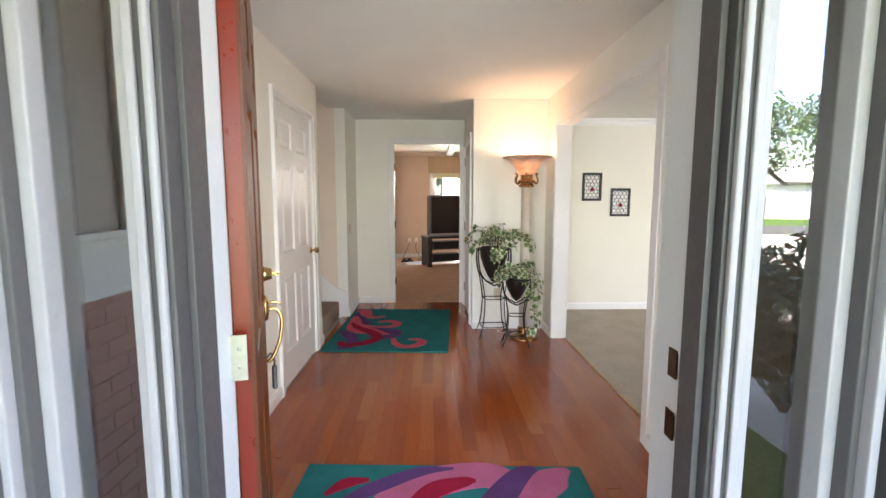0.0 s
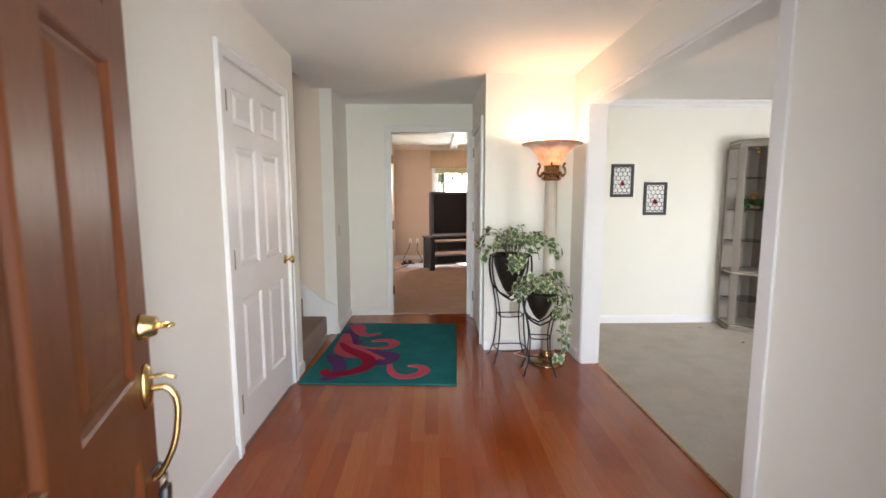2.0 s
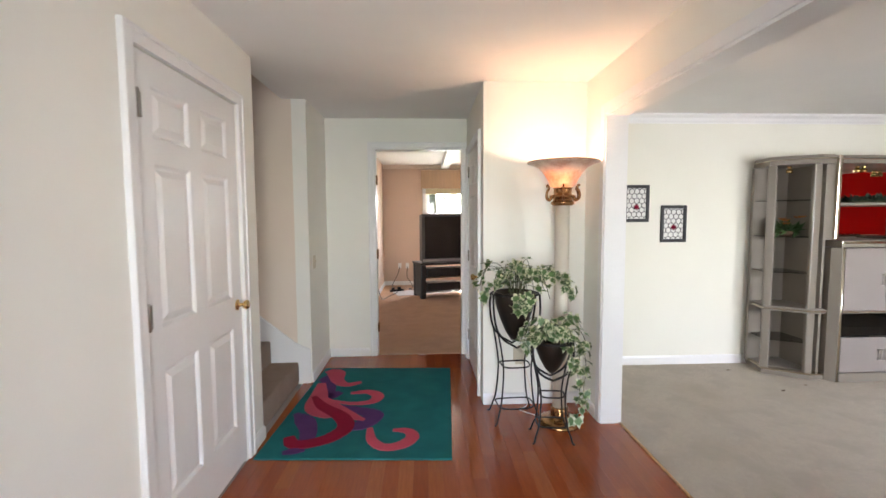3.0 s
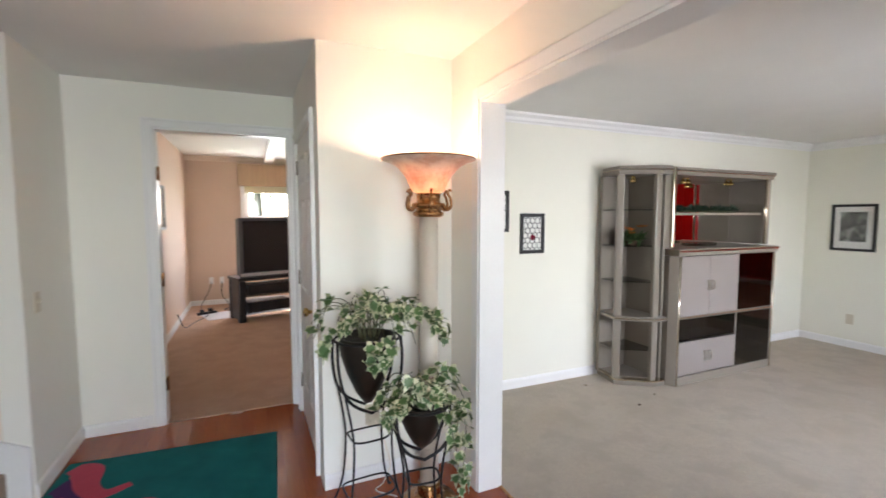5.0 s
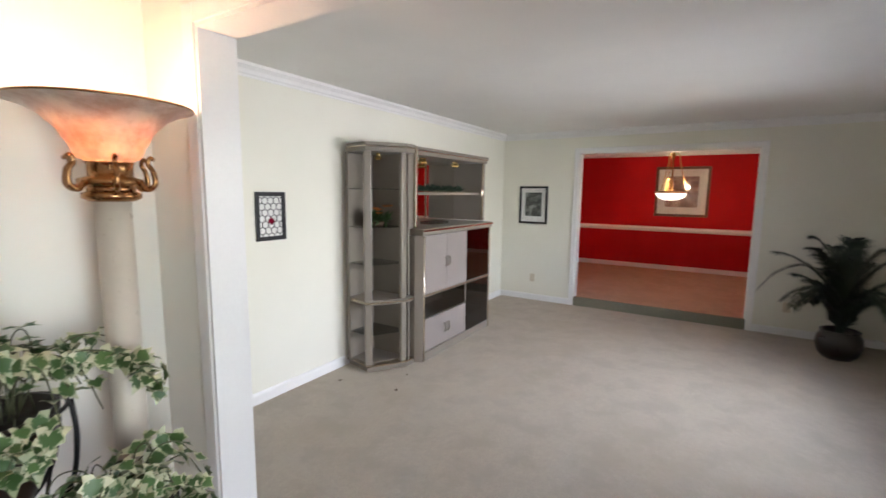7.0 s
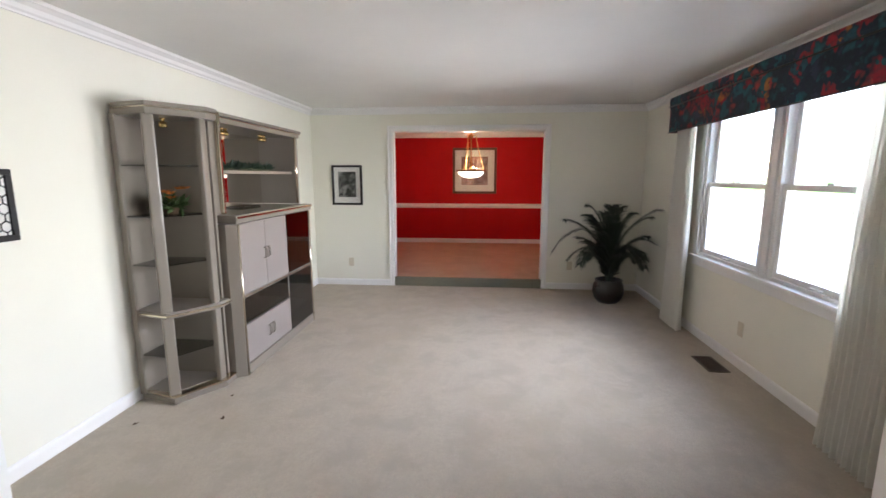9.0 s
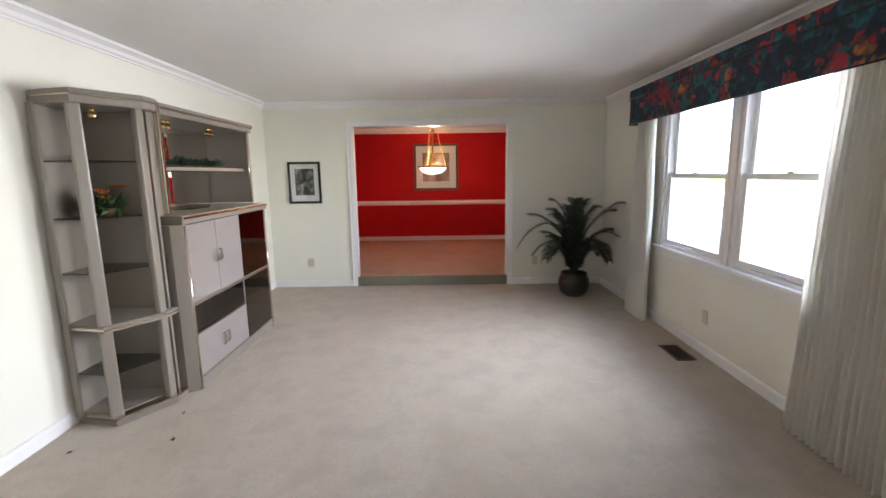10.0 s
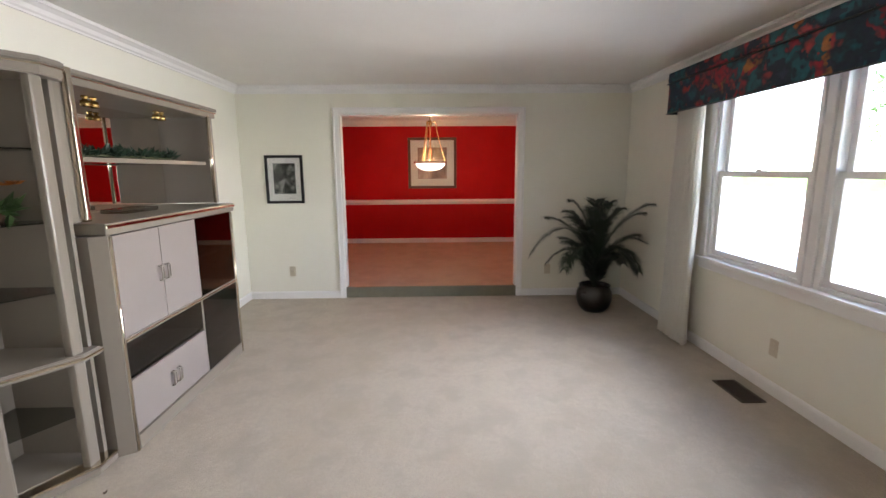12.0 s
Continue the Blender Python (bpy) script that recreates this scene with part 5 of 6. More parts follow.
def flower_basket(x, y, z):
    rng = random.Random(4)
    f = thing("flower_arrangement", "small green arrangement with orange flowers on glass shelf", "flowers", (x, y, z))
    part("basket", lathe([(0, 0.0), (0.05, 0.0), (0.06, 0.045), (0.054, 0.045), (0.05, 0.03), (0, 0.03)], 20), M_BASKET, f)
    bm = bmesh.new()
    for i in range(170):
        d = Vector((rng.uniform(-1, 1), rng.uniform(-1, 1), rng.uniform(-0.25, 0.9)))
        leaf_blade(bm, Vector((rng.uniform(-0.07, 0.07), rng.uniform(-0.05, 0.05), 0.05)), d, rng.uniform(0.06, 0.12), 0.016, rng)
    part("foliage", bm, M_LEAF_TREE, f)
    for k in range(6):
        c = Vector((rng.uniform(-0.09, 0.09), rng.uniform(-0.08, 0.0), rng.uniform(0.10, 0.17)))
        b2 = bmesh.new()
        for i in range(9):
            a = 2 * math.pi * i / 9
            leaf_blade(b2, c, Vector((math.cos(a), math.sin(a), 0.5)), 0.042, 0.012, rng)
        part("flower", b2, M_ORANGE, f)


flower_basket(3.971, 7.431, 1.2585)


# ---- framed pictures ----
M_PAPER = surface("white_mat_board", (0.78, 0.77, 0.73), 0.9, dark=0.97, relief=0.05)
M_FRAME_BLACK = surface("black_frame_wood", (0.012, 0.012, 0.012), 0.35, dark=0.7)
M_FRAME_BROWN = surface("reddish_brown_frame", (0.13, 0.045, 0.02), 0.3, dark=0.7, fine=30)


def print_material(name, dark, mid, light, scale):
    """Blotches of a landscape print, with no figures."""
    m, n, l, b = nodes_of(name)
    a = noise_out(n, l, scale, 6, 0.7)
    c = noise_out(n, l, scale * 0.35, 3, 0.5)
    x = mix_color(n, l, ramp(n, l, a, 0.38, 0.62), dark, mid)
    l.new(mix_color(n, l, ramp(n, l, c, 0.5, 0.66), x, light), b.inputs["Base Color"])
    b.inputs["Roughness"].default_value = 0.5
    return m


M_PRINT_GREY = print_material("grey_forest_print", (0.012, 0.014, 0.012), (0.075, 0.085, 0.07), (0.33, 0.34, 0.31), 26)
M_PRINT_WARM = print_material("warm_landscape_print", (0.10, 0.04, 0.035), (0.33, 0.18, 0.14), (0.55, 0.40, 0.33), 9)
M_GLASS_PIC = glass_material("picture_glass", (0.97, 0.97, 0.97), 0.04)


def picture(label, m, w, h, fw, mat_w, frame_mat, print_mat, bottom=0.0):
    """A framed print; its back on local y = 0, looking along -y, about its middle."""
    p = thing("framed_picture", label, "picture")
    p.matrix_world = m
    bm = bmesh.new()
    for x0, x1, z0, z1 in ((-w / 2, w / 2, h / 2 - fw, h / 2), (-w / 2, w / 2, -h / 2, -h / 2 + fw), (-w / 2, -w / 2 + fw, -h / 2 + fw, h / 2 - fw), (w / 2 - fw, w / 2, -h / 2 + fw, h / 2 - fw)):
        box(bm, x0, x1, -0.024, -0.001, z0, z1, 0.004)
    part("frame", bm, frame_mat, p)
    part("mat_board", boxes((-w / 2 + fw, w / 2 - fw, -0.010, -0.004, -h / 2 + fw, h / 2 - fw)), M_PAPER, p)
    a = fw + mat_w
    part("print", boxes((-w / 2 + a, w / 2 - a, -0.0125, -0.0105, -h / 2 + a + bottom, h / 2 - a)), print_mat, p)
    g = part("glass", boxes((-w / 2 + fw, w / 2 - fw, -0.0165, -0.0150, -h / 2 + fw, h / 2 - fw)), M_GLASS_PIC, p)
    g.visible_shadow = False
    return p


picture("black framed grey forest print with white mat on the end wall", pose(XE, 7.164, 1.389, 0, 0, -90), 0.42, 0.535, 0.030, 0.058, M_FRAME_BLACK, M_PRINT_GREY, 0.02)
big = picture("large brown framed print with wide mat on the red wall", pose(10.4, 5.503, 1.615, 0, 0, -90), 0.90, 0.93, 0.05, 0.13, M_FRAME_BROWN, M_PRINT_WARM)


def lattice_panel(label, x0, x1, z0, z1):
    """A dark frame with an open honeycomb lattice and a small red motif."""
    p = thing("lattice_plaque", label, "wall plaque", ((x0 + x1) / 2, YC, (z0 + z1) / 2), 0, "pair of lattice plaques")
    w, h, fw = x1 - x0, z1 - z0, 0.028
    bm = bmesh.new()
    for a, b, c, d in ((-w / 2, w / 2, h / 2 - fw, h / 2), (-w / 2, w / 2, -h / 2, -h / 2 + fw), (-w / 2, -w / 2 + fw, -h / 2 + fw, h / 2 - fw), (w / 2 - fw, w / 2, -h / 2 + fw, h / 2 - fw)):
        box(bm, a, b, -0.018, -0.001, c, d, 0.003)
    part("frame", bm, M_IRON, p)
    part("backing", boxes((-w / 2 + fw, w / 2 - fw, -0.006, -0.002, -h / 2 + fw, h / 2 - fw)), M_PAPER, p)
    bm = bmesh.new()
    r = 0.027
    iw, ih = w / 2 - fw, h / 2 - fw
    row = 0
    z = -ih
    while z < ih + r:
        x = -iw + (row % 2) * r * 0.9
        while x < iw + r:
            pts = []
            for i in range(6):
                a = math.pi / 6 + math.pi / 3 * i
                pts.append((max(-iw, min(iw, x + r * 1.02 * math.cos(a))), -0.009, max(-ih, min(ih, z + r * 1.05 * math.sin(a)))))
            for q, s in zip(pts, pts[1:] + pts[:1]):
                if (Vector(q) - Vector(s)).length > 0.004:
                    tube([q, s], 0.0027, 5, bm)
            x += r * 1.8
        z += r * 1.6
        row += 1
    part("lattice", bm, M_IRON, p)
    m = bmesh.new()
    rng = random.Random(9)
    for i in range(14):
        a = 2 * math.pi * i / 14
        leaf_blade(m, Vector((0, -0.013, -0.035)), Vector((math.cos(a), -0.1, 0.7 * math.sin(a))), 0.035, 0.008, rng)
    part("motif", m, M_RUG_CRIM, p, "small dark red flower motif")


lattice_panel("dark metal lattice plaque with small red motif, hung higher", 2.543, 2.787, 1.389, 1.738)
lattice_panel("dark metal lattice plaque with small red motif, hung lower", 2.905, 3.154, 1.196, 1.546)


# ---- curtains and valance ----
def curtain(name, label, x0, x1, y, z0, z1, folds, flare, seed, group):
    rng = random.Random(seed)
    c = thing(name, label, "curtain", group=group)
    bm = bmesh.new()
    nu, nv = folds * 10, 14
    phase = [rng.uniform(-0.5, 0.5) for _ in range(folds + 1)]
    grid = []
    for j in range(nv + 1):
        t = j / nv
        row = []
        for i in range(nu + 1):
            u = i / nu
            k = u * folds
            ph = phase[int(k) % len(phase)] * 0.5
            amp = 0.020 + 0.018 * (1 - t)
            cx = (x0 + x1) / 2
            x = cx + (x0 + (x1 - x0) * u - cx) * (1 + flare * (1 - t)) + 0.008 * math.sin(5 * t + k)
            row.append(bm.verts.new((x, y + amp * math.sin(2 * math.pi * k + ph) + 0.006 * math.sin(9 * t + 3 * u), z0 + (z1 - z0) * t)))
        grid.append(row)
    for a, b in zip(grid, grid[1:]):
        for i in range(nu):
            bm.faces.new((a[i], a[i + 1], b[i + 1], b[i])).smooth = True
    part("cloth", bm, M_WHITE_CLOTH, c)
    return c


curtain("curtain", "cream pleated curtain drawn beside the window, near the palm", 5.505, 5.905, 3.395, 0.012, 2.05, 9, 0.06, 2, "living room curtains")
curtain("curtain", "wide cream pleated curtain drawn beside the window", 3.06, 3.62, 3.408, 0.012, 2.05, 16, 0.12, 6, "living room curtains")


def floral_material():
    m, n, l, b = nodes_of("dark_floral_cloth")
    tc = n.new("ShaderNodeTexCoord")
    warp = n.new("ShaderNodeTexNoise")
    warp.inputs["Scale"].default_value = 11
    l.new(tc.outputs["Object"], warp.inputs["Vector"])
    add = n.new("ShaderNodeMix")
    add.data_type = "VECTOR"
    add.inputs[0].default_value = 0.24
    l.new(tc.outputs["Object"], add.inputs[4])
    l.new(warp.outputs["Color"], add.inputs[5])
    vo = n.new("ShaderNodeTexVoronoi")
    vo.inputs["Scale"].default_value = 13
    l.new(add.outputs[1], vo.inputs["Vector"])
    sep = n.new("ShaderNodeSeparateColor")
    l.new(vo.outputs["Color"], sep.inputs[0])
    cr = n.new("ShaderNodeValToRGB")
    cr.color_ramp.interpolation = "CONSTANT"
    stops = [(0.0, (0.012, 0.022, 0.045)), (0.26, (0.015, 0.11, 0.13)), (0.45, (0.34, 0.02, 0.035)), (0.62, (0.03, 0.035, 0.07)), (0.76, (0.40, 0.05, 0.05)), (0.88, (0.45, 0.16, 0.04)), (0.94, (0.02, 0.10, 0.12))]
    el = cr.color_ramp.elements
    el[0].position, el[0].color = 0.0, (*stops[0][1], 1)
    el[1].position, el[1].color = stops[1][0], (*stops[1][1], 1)
    for p, c in stops[2:]:
        e = el.new(p)
        e.color = (*c, 1)
    l.new(sep.outputs[0], cr.inputs[0])
    edge = ramp(n, l, vo.outputs["Distance"], 0.35, 0.8)
    fine = noise_out(n, l, 30, 4)
    c1 = mix_color(n, l, edge, cr.outputs[0], (0.010, 0.018, 0.035))
    l.new(mix_color(n, l, ramp(n, l, fine, 0.4, 0.7, 0, 0.5), c1, (0.015, 0.05, 0.06)), b.inputs["Base Color"])
    b.inputs["Roughness"].default_value = 0.85
    weave = noise_out(n, l, 400, 2)
    bump(n, l, b, weave, 0.3, 0.001)
    return m


M_FLORAL = floral_material()
val = thing("window_valance", "upholstered valance in dark floral cloth above the window", "valance")
part("board", boxes((3.040, 5.948, YW + 0.001, 3.450, 2.038, 2.273), bevel=0.006), M_FLORAL, val)
part("skirt", boxes((3.035, 5.953, 3.437, 3.465, 1.943, 2.188), (5.928, 5.954, YW + 0.002, 3.439, 1.943, 2.188), (3.034, 3.060, YW + 0.002, 3.439, 1.943, 2.188), bevel=0.008), M_FLORAL, val)
part("roll", boxes((3.033, 5.956, YW + 0.003, 3.477, 2.193, 2.278), bevel=0.022), M_FLORAL, val)
# black tubes: the fold's dark crease drawn in colour, and the lower edge
part("black_line", tube([(5.960, 3.255, 2.190), (5.960, 3.470, 2.190), (3.030, 3.470, 2.190), (3.030, 3.255, 2.190)], 0.006, 8), M_BLACK, val)
part("black_line", tube([(5.958, 3.255, 1.943), (5.958, 3.467, 1.943), (3.030, 3.467, 1.943), (3.030, 3.255, 1.943)], 0.005, 8), M_BLACK, val)

# ---- floor vent ----
M_VENT = surface("brown_vent_enamel", (0.10, 0.075, 0.06), 0.4, 0.3, dark=0.7)
vent = thing("floor_vent", "dark brown metal floor register in the carpet", "vent", (4.722, 3.473, 0.005), 0)
bm = boxes((-0.155, 0.155, -0.080, -0.064, 0, 0.007), (-0.155, 0.155, 0.064, 0.080, 0, 0.007), (-0.155, -0.138, -0.064, 0.064, 0, 0.007), (0.138, 0.155, -0.064, 0.064, 0, 0.007), bevel=0.002)
part("frame", bm, M_VENT, vent)
# thin near-black plate stands in for the shade below the slats
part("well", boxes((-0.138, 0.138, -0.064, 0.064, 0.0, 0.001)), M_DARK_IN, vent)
for i in range(15):
    bm = boxes((-0.0025, 0.0025, -0.064, 0.064, 0.001, 0.0055))
    bm.transform(pose(-0.128 + i * 0.0183, 0, 0))
    part("slat", bm, M_VENT, vent)


# ---- scraps on the carpet ----
def scrap(x, y, ln, rz, seed):
    rng = random.Random(seed)
    bm = bmesh.new()
    leaf_blade(bm, Vector((0, 0, 0.001)), Vector((1, 0.1, 0.1)), ln, ln * 0.22, rng)
    leaf_blade(bm, Vector((ln * 0.1, 0, 0.001)), Vector((0.7, 0.5, 0.12)), ln * 0.6, ln * 0.15, rng)
    thing_mesh("carpet_scrap", bm, M_BASKET, "small dark dry leaf scrap on the carpet", "debris", "scraps on the carpet", pose(x, y, 0.0045, 0, 0, rz))


for i, (x, y, ln, rz) in enumerate(((3.58, 6.93, 0.05, 20), (3.47, 7.45, 0.045, -40), (3.87, 7.04, 0.035, 10))):
    scrap(x, y, ln, rz, i)


# ---- palm ----
M_PALM = surface("palm_leaflet", (0.026, 0.044, 0.026), 0.5, dark=0.55, fine=8, coarse=3, relief=0, each=0.3)
M_CERAMIC = surface("dark_glazed_pot", (0.028, 0.024, 0.019), 0.3, dark=0.6, fine=16, relief=0.2)


def palm(x, y):
    rng = random.Random(12)
    p = thing("potted_palm", "dark green artificial palm in a dark round pot", "plant", (x, y, 0.004))
    part("pot", lathe([(0, 0), (0.12, 0), (0.16, 0.05), (0.185, 0.13), (0.175, 0.21), (0.15, 0.255), (0.16, 0.275), (0.15, 0.28), (0.135, 0.26), (0.135, 0.23), (0, 0.23)], 36), M_CERAMIC, p, "dark glazed round pot")
    part("soil", lathe([(0, 0.236), (0.133, 0.236)], 24), M_SOIL, p)
    # azimuth, reach, rise and drooping of each frond
    fronds = [(178, 0.52, 0.56, 1), (172, 0.30, 0.92, 0), (150, 0.24, 0.84, 0), (200, 0.42, 0.44, 1), (95, 0.16, 0.96, 0), (60, 0.20, 0.90, 0), (20, 0.34, 0.80, 0), (-5, 0.52, 0.66, 1), (-28, 0.40, 0.42, 1), (-75, 0.26, 0.74, 0), (-110, 0.26, 0.80, 0), (235, 0.32, 0.68, 0), (35, 0.40, 0.50, 1), (120, 0.40, 0.50, 1), (0, 0.16, 0.95, 0), (190, 0.14, 0.86, 0), (265, 0.12, 0.94, 0), (-40, 0.20, 0.82, 0), (215, 0.40, 0.36, 1), (-60, 0.36, 0.36, 1), (75, 0.10, 0.78, 0), (250, 0.20, 0.60, 0), (10, 0.24, 0.58, 0), (160, 0.22, 0.60, 0), (-95, 0.16, 0.62, 0), (45, 0.16, 0.66, 0), (15, 0.20, 0.40, 0), (105, 0.18, 0.42, 0), (185, 0.20, 0.40, 0), (285, 0.18, 0.44, 0), (320, 0.20, 0.48, 0)]
    for az, reach, rise, droop in fronds:
        reach, rise = reach * (1.12 if droop else 1.6), rise * (1.0 if droop else 0.98)
        a = radians(az + 90 + rng.uniform(-8, 8))
        c, s = math.cos(a), math.sin(a)
        if droop:
            ctrl = [(0.02 * c, 0.02 * s, 0.22), (0.07 * c, 0.07 * s, 0.22 + rise * 0.55), (reach * 0.5 * c, reach * 0.5 * s, 0.22 + rise * 0.97), (reach * 0.9 * c, reach * 0.9 * s, 0.22 + rise * 0.86), (reach * 1.15 * c, reach * 1.15 * s, 0.22 + rise * 0.58)]
        else:
            ctrl = [(0.02 * c, 0.02 * s, 0.22), (0.05 * c, 0.05 * s, 0.22 + rise * 0.45), (reach * 0.45 * c, reach * 0.45 * s, 0.22 + rise * 0.78), (reach * 0.85 * c, reach * 0.85 * s, 0.22 + rise * 0.96), (reach * 1.1 * c, reach * 1.1 * s, 0.22 + rise)]
        pts = [Vector(q) for q in smooth_curve(ctrl, 10)]
        bm = tube(pts, 0.006, 6, taper=0.0015)
        n = len(pts)
        for i in range(int(n * 0.10), n):
            d = (pts[min(i + 1, n - 1)] - pts[i - 1]).normalized()
            side = d.cross(Vector((s, -c, 0.0))).cross(d).normalized()
            t = i / n
            ln = 0.16 * math.sin(min(1.0, (1.15 - t) / 0.55) * math.pi * 0.5)
            for sg in (-1, 1):
                for f in (0.0, 0.33, 0.66):
                    q = pts[i] + (pts[i - 1] - pts[i]) * f
                    w = (d * 0.85 + side * sg * 0.85 + Vector((0, 0, rng.uniform(-0.15, 0.2)))).normalized()
                    tip = q + w * ln * rng.uniform(0.8, 1.15) - Vector((0, 0, 0.02))
                    mid = q + w * ln * 0.45 + Vector((0, 0, 0.008))
                    nn = w.cross(side.cross(d)).normalized() * 0.0034
                    v = [bm.verts.new(k) for k in (q - nn * 0.5, q + nn * 0.5, mid + nn, tip, mid - nn)]
                    bm.faces.new((v[0], v[1], v[2], v[4]))
                    bm.faces.new((v[4], v[2], v[3]))
        part("frond", bm, M_PALM, p)


palm(6.53, 3.80)

# ---- dining pendant ----
pend = thing("pendant_lamp", "brass pendant lamp with lit white glass bowl", "lamp", (8.60, 5.530, 0.0))
part("canopy", lathe([(0, 2.47), (0.065, 2.47), (0.062, 2.45), (0.03, 2.43), (0, 2.428)], 28), M_BRASS, pend)
part("stem", lathe([(0, 2.43), (0.008, 2.43), (0.008, 2.19), (0.022, 2.185), (0.030, 2.16), (0.018, 2.13), (0.012, 2.10), (0.014, 1.80), (0.022, 1.74), (0.030, 1.70), (0.02, 1.65), (0.045, 1.63), (0, 1.625)], 20), M_BRONZE, pend)
for k in range(3):
    a = 2 * math.pi * k / 3 + 0.45
    bm = tube(smooth_curve([(0.012, 0, 2.11), (0.035, 0, 2.165), (0.075, 0, 2.165), (0.088, 0, 2.11), (0.10, 0, 2.02), (0.16, 0, 1.80), (0.215, 0, 1.605)], 6), 0.008, 8)
    bm.transform(Matrix.Rotation(a, 4, "Z"))
    part("arm", bm, M_BRASS, pend)
part("bowl_ring", lathe([(0.205, 1.585), (0.238, 1.583), (0.242, 1.600), (0.236, 1.612), (0.205, 1.612)], 48), M_BRONZE, pend, "bronze ring round the bowl")
part("bowl", lathe([(0.222, 1.598), (0.21, 1.555), (0.175, 1.515), (0.11, 1.485), (0.03, 1.475), (0.0, 1.475)], 48), M_BOWL, pend, "frosted white bowl, lit")
part("finial", lathe([(0, 1.476), (0.012, 1.472), (0.014, 1.46), (0, 1.445)], 14), M_BRASS, pend)
point_light("pendant_bulb", 8.60, 5.530, 1.72, PENDANT_WATTS, (1.0, 0.72, 0.45), 0.05)

# ---- television room ----
M_SCREEN = surface("dark_tv_screen", (0.012, 0.012, 0.015), 0.12, dark=0.9, relief=0)
M_TV_GREY = surface("grey_tv_plastic", (0.10, 0.10, 0.105), 0.4, dark=0.85)
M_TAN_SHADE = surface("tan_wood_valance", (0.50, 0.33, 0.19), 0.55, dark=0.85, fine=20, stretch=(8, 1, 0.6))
# pale grey that stands in for sunlight on the carpet
M_SUN_PATCH = surface("pale_sun_patch", (0.62, 0.60, 0.60), 0.45, dark=0.9, fine=30)
M_BLIND = surface("ivory_blind", (0.72, 0.66, 0.45), 0.8, dark=0.95)
tv = thing("television", "large grey rear-projection television on black stand", "television", (1.19, 11.455, 0.6425), 18)
part("cabinet", boxes((-0.60, 0.60, 0.0, 0.16, 0.02, 0.84), (-0.42, 0.42, 0.16, 0.36, 0.02, 0.74), bevel=0.02), M_TV_GREY, tv)
part("bezel", boxes((-0.61, 0.61, -0.03, 0.0, 0.0, 0.07), (-0.61, 0.61, -0.03, 0.0, 0.81, 0.85), (-0.61, -0.555, -0.03, 0.0, 0.07, 0.81), (0.555, 0.61, -0.03, 0.0, 0.07, 0.81), bevel=0.006), M_TV_GREY, tv)
part("speaker_bar", boxes((-0.60, 0.60, -0.036, -0.031, 0.015, 0.06), bevel=0.004), M_PALE_FRAME, tv)
part("screen", boxes((-0.556, 0.556, -0.022, -0.001, 0.071, 0.809)), M_SCREEN, tv)
st = thing("tv_stand", "black television stand with glass shelves", "tv stand", (1.22, 11.42, 0.006), 18)
part("top", boxes((-0.68, 0.68, -0.06, 0.45, 0.595, 0.635), bevel=0.006), M_BLACK, st)
part("side_panel", boxes((-0.655, -0.635, 0.06, 0.35, 0.03, 0.59)), M_BLACK, st)
for x in (-0.62, 0.62):
    part("leg", boxes((x - 0.05, x + 0.05, -0.04, 0.06, 0, 0.595), bevel=0.02), M_BLACK, st)
    part("leg", boxes((x - 0.05, x + 0.05, 0.35, 0.43, 0, 0.595), bevel=0.02), M_BLACK, st)
for z in (0.10, 0.36):
    part("glass_shelf", boxes((-0.57, 0.57, -0.02, 0.40, z, z + 0.012)), M_GLASS_SHELF, st)
for nm, x0, x1, z in (("video_player", -0.52, 0.20, 0.3725), ("amplifier", -0.52, 0.10, 0.1125)):
    b = thing(nm, "black electronic box on the stand's glass shelf", "electronics", (1.22, 11.42, 0.006 + z), 18)
    part("case", boxes((x0, x1, 0.02, 0.33, 0.006, 0.15), bevel=0.006), M_BLACK, b)
    for fx in (x0 + 0.04, x1 - 0.04):
        part("foot", boxes((fx - 0.015, fx + 0.015, 0.05, 0.08, 0.0, 0.006)), M_BLACK, b)
# added flat sheet: a patch of sunlight drawn as a pale surface
thing_mesh("sun_patch_sheet", boxes((-0.95, 0.70, 0.45, 0.95, 0.0, 0.006), bevel=0.002), M_SUN_PATCH, "pale sheet standing in for sunlit carpet behind the television stand", "mat", "", pose(1.22, 11.42, 0.006, 0, 0, 18))
wall_plate("outlet", "white outlet with cords in the television room", "outlet", pose(0.14, TY, 0.42), 1, mat=M_TRIM)
wall_plate("outlet", "white outlet with cords in the television room", "outlet", pose(0.30, TY, 0.42), 1, mat=M_TRIM)
thing_mesh("power_cable", tube(smooth_curve([(0.14, TY - 0.02, 0.40), (0.10, TY - 0.10, 0.25), (0.0, TY - 0.25, 0.05), (0.05, TY - 0.6, 0.02), (0.15, TY - 0.9, 0.02), (0.0, TY - 1.4, 0.015), (-0.08, TY - 1.7, 0.03), (-0.13, TY - 1.9, 0.25)]), 0.007, 6), M_BLACK, "black power cable lying on the carpet", "cable", "loose cables")
thing_mesh("power_cable", tube(smooth_curve([(0.30, TY - 0.02, 0.40), (0.30, TY - 0.12, 0.2), (0.42, TY - 0.35, 0.03), (0.35, TY - 0.6, 0.02), (0.55, TY - 0.75, 0.02), (0.65, TY - 0.85, 0.05)]), 0.007, 6), M_BLACK, "black power cable lying on the carpet", "cable", "loose cables")
strip = thing("power_strip", "black power strip with tangled cords on carpet", "power strip", (0.12, 12.05, 0.006), 25)
part("case", boxes((-0.14, 0.14, -0.03, 0.03, 0.0, 0.04), bevel=0.008), M_BLACK, strip)
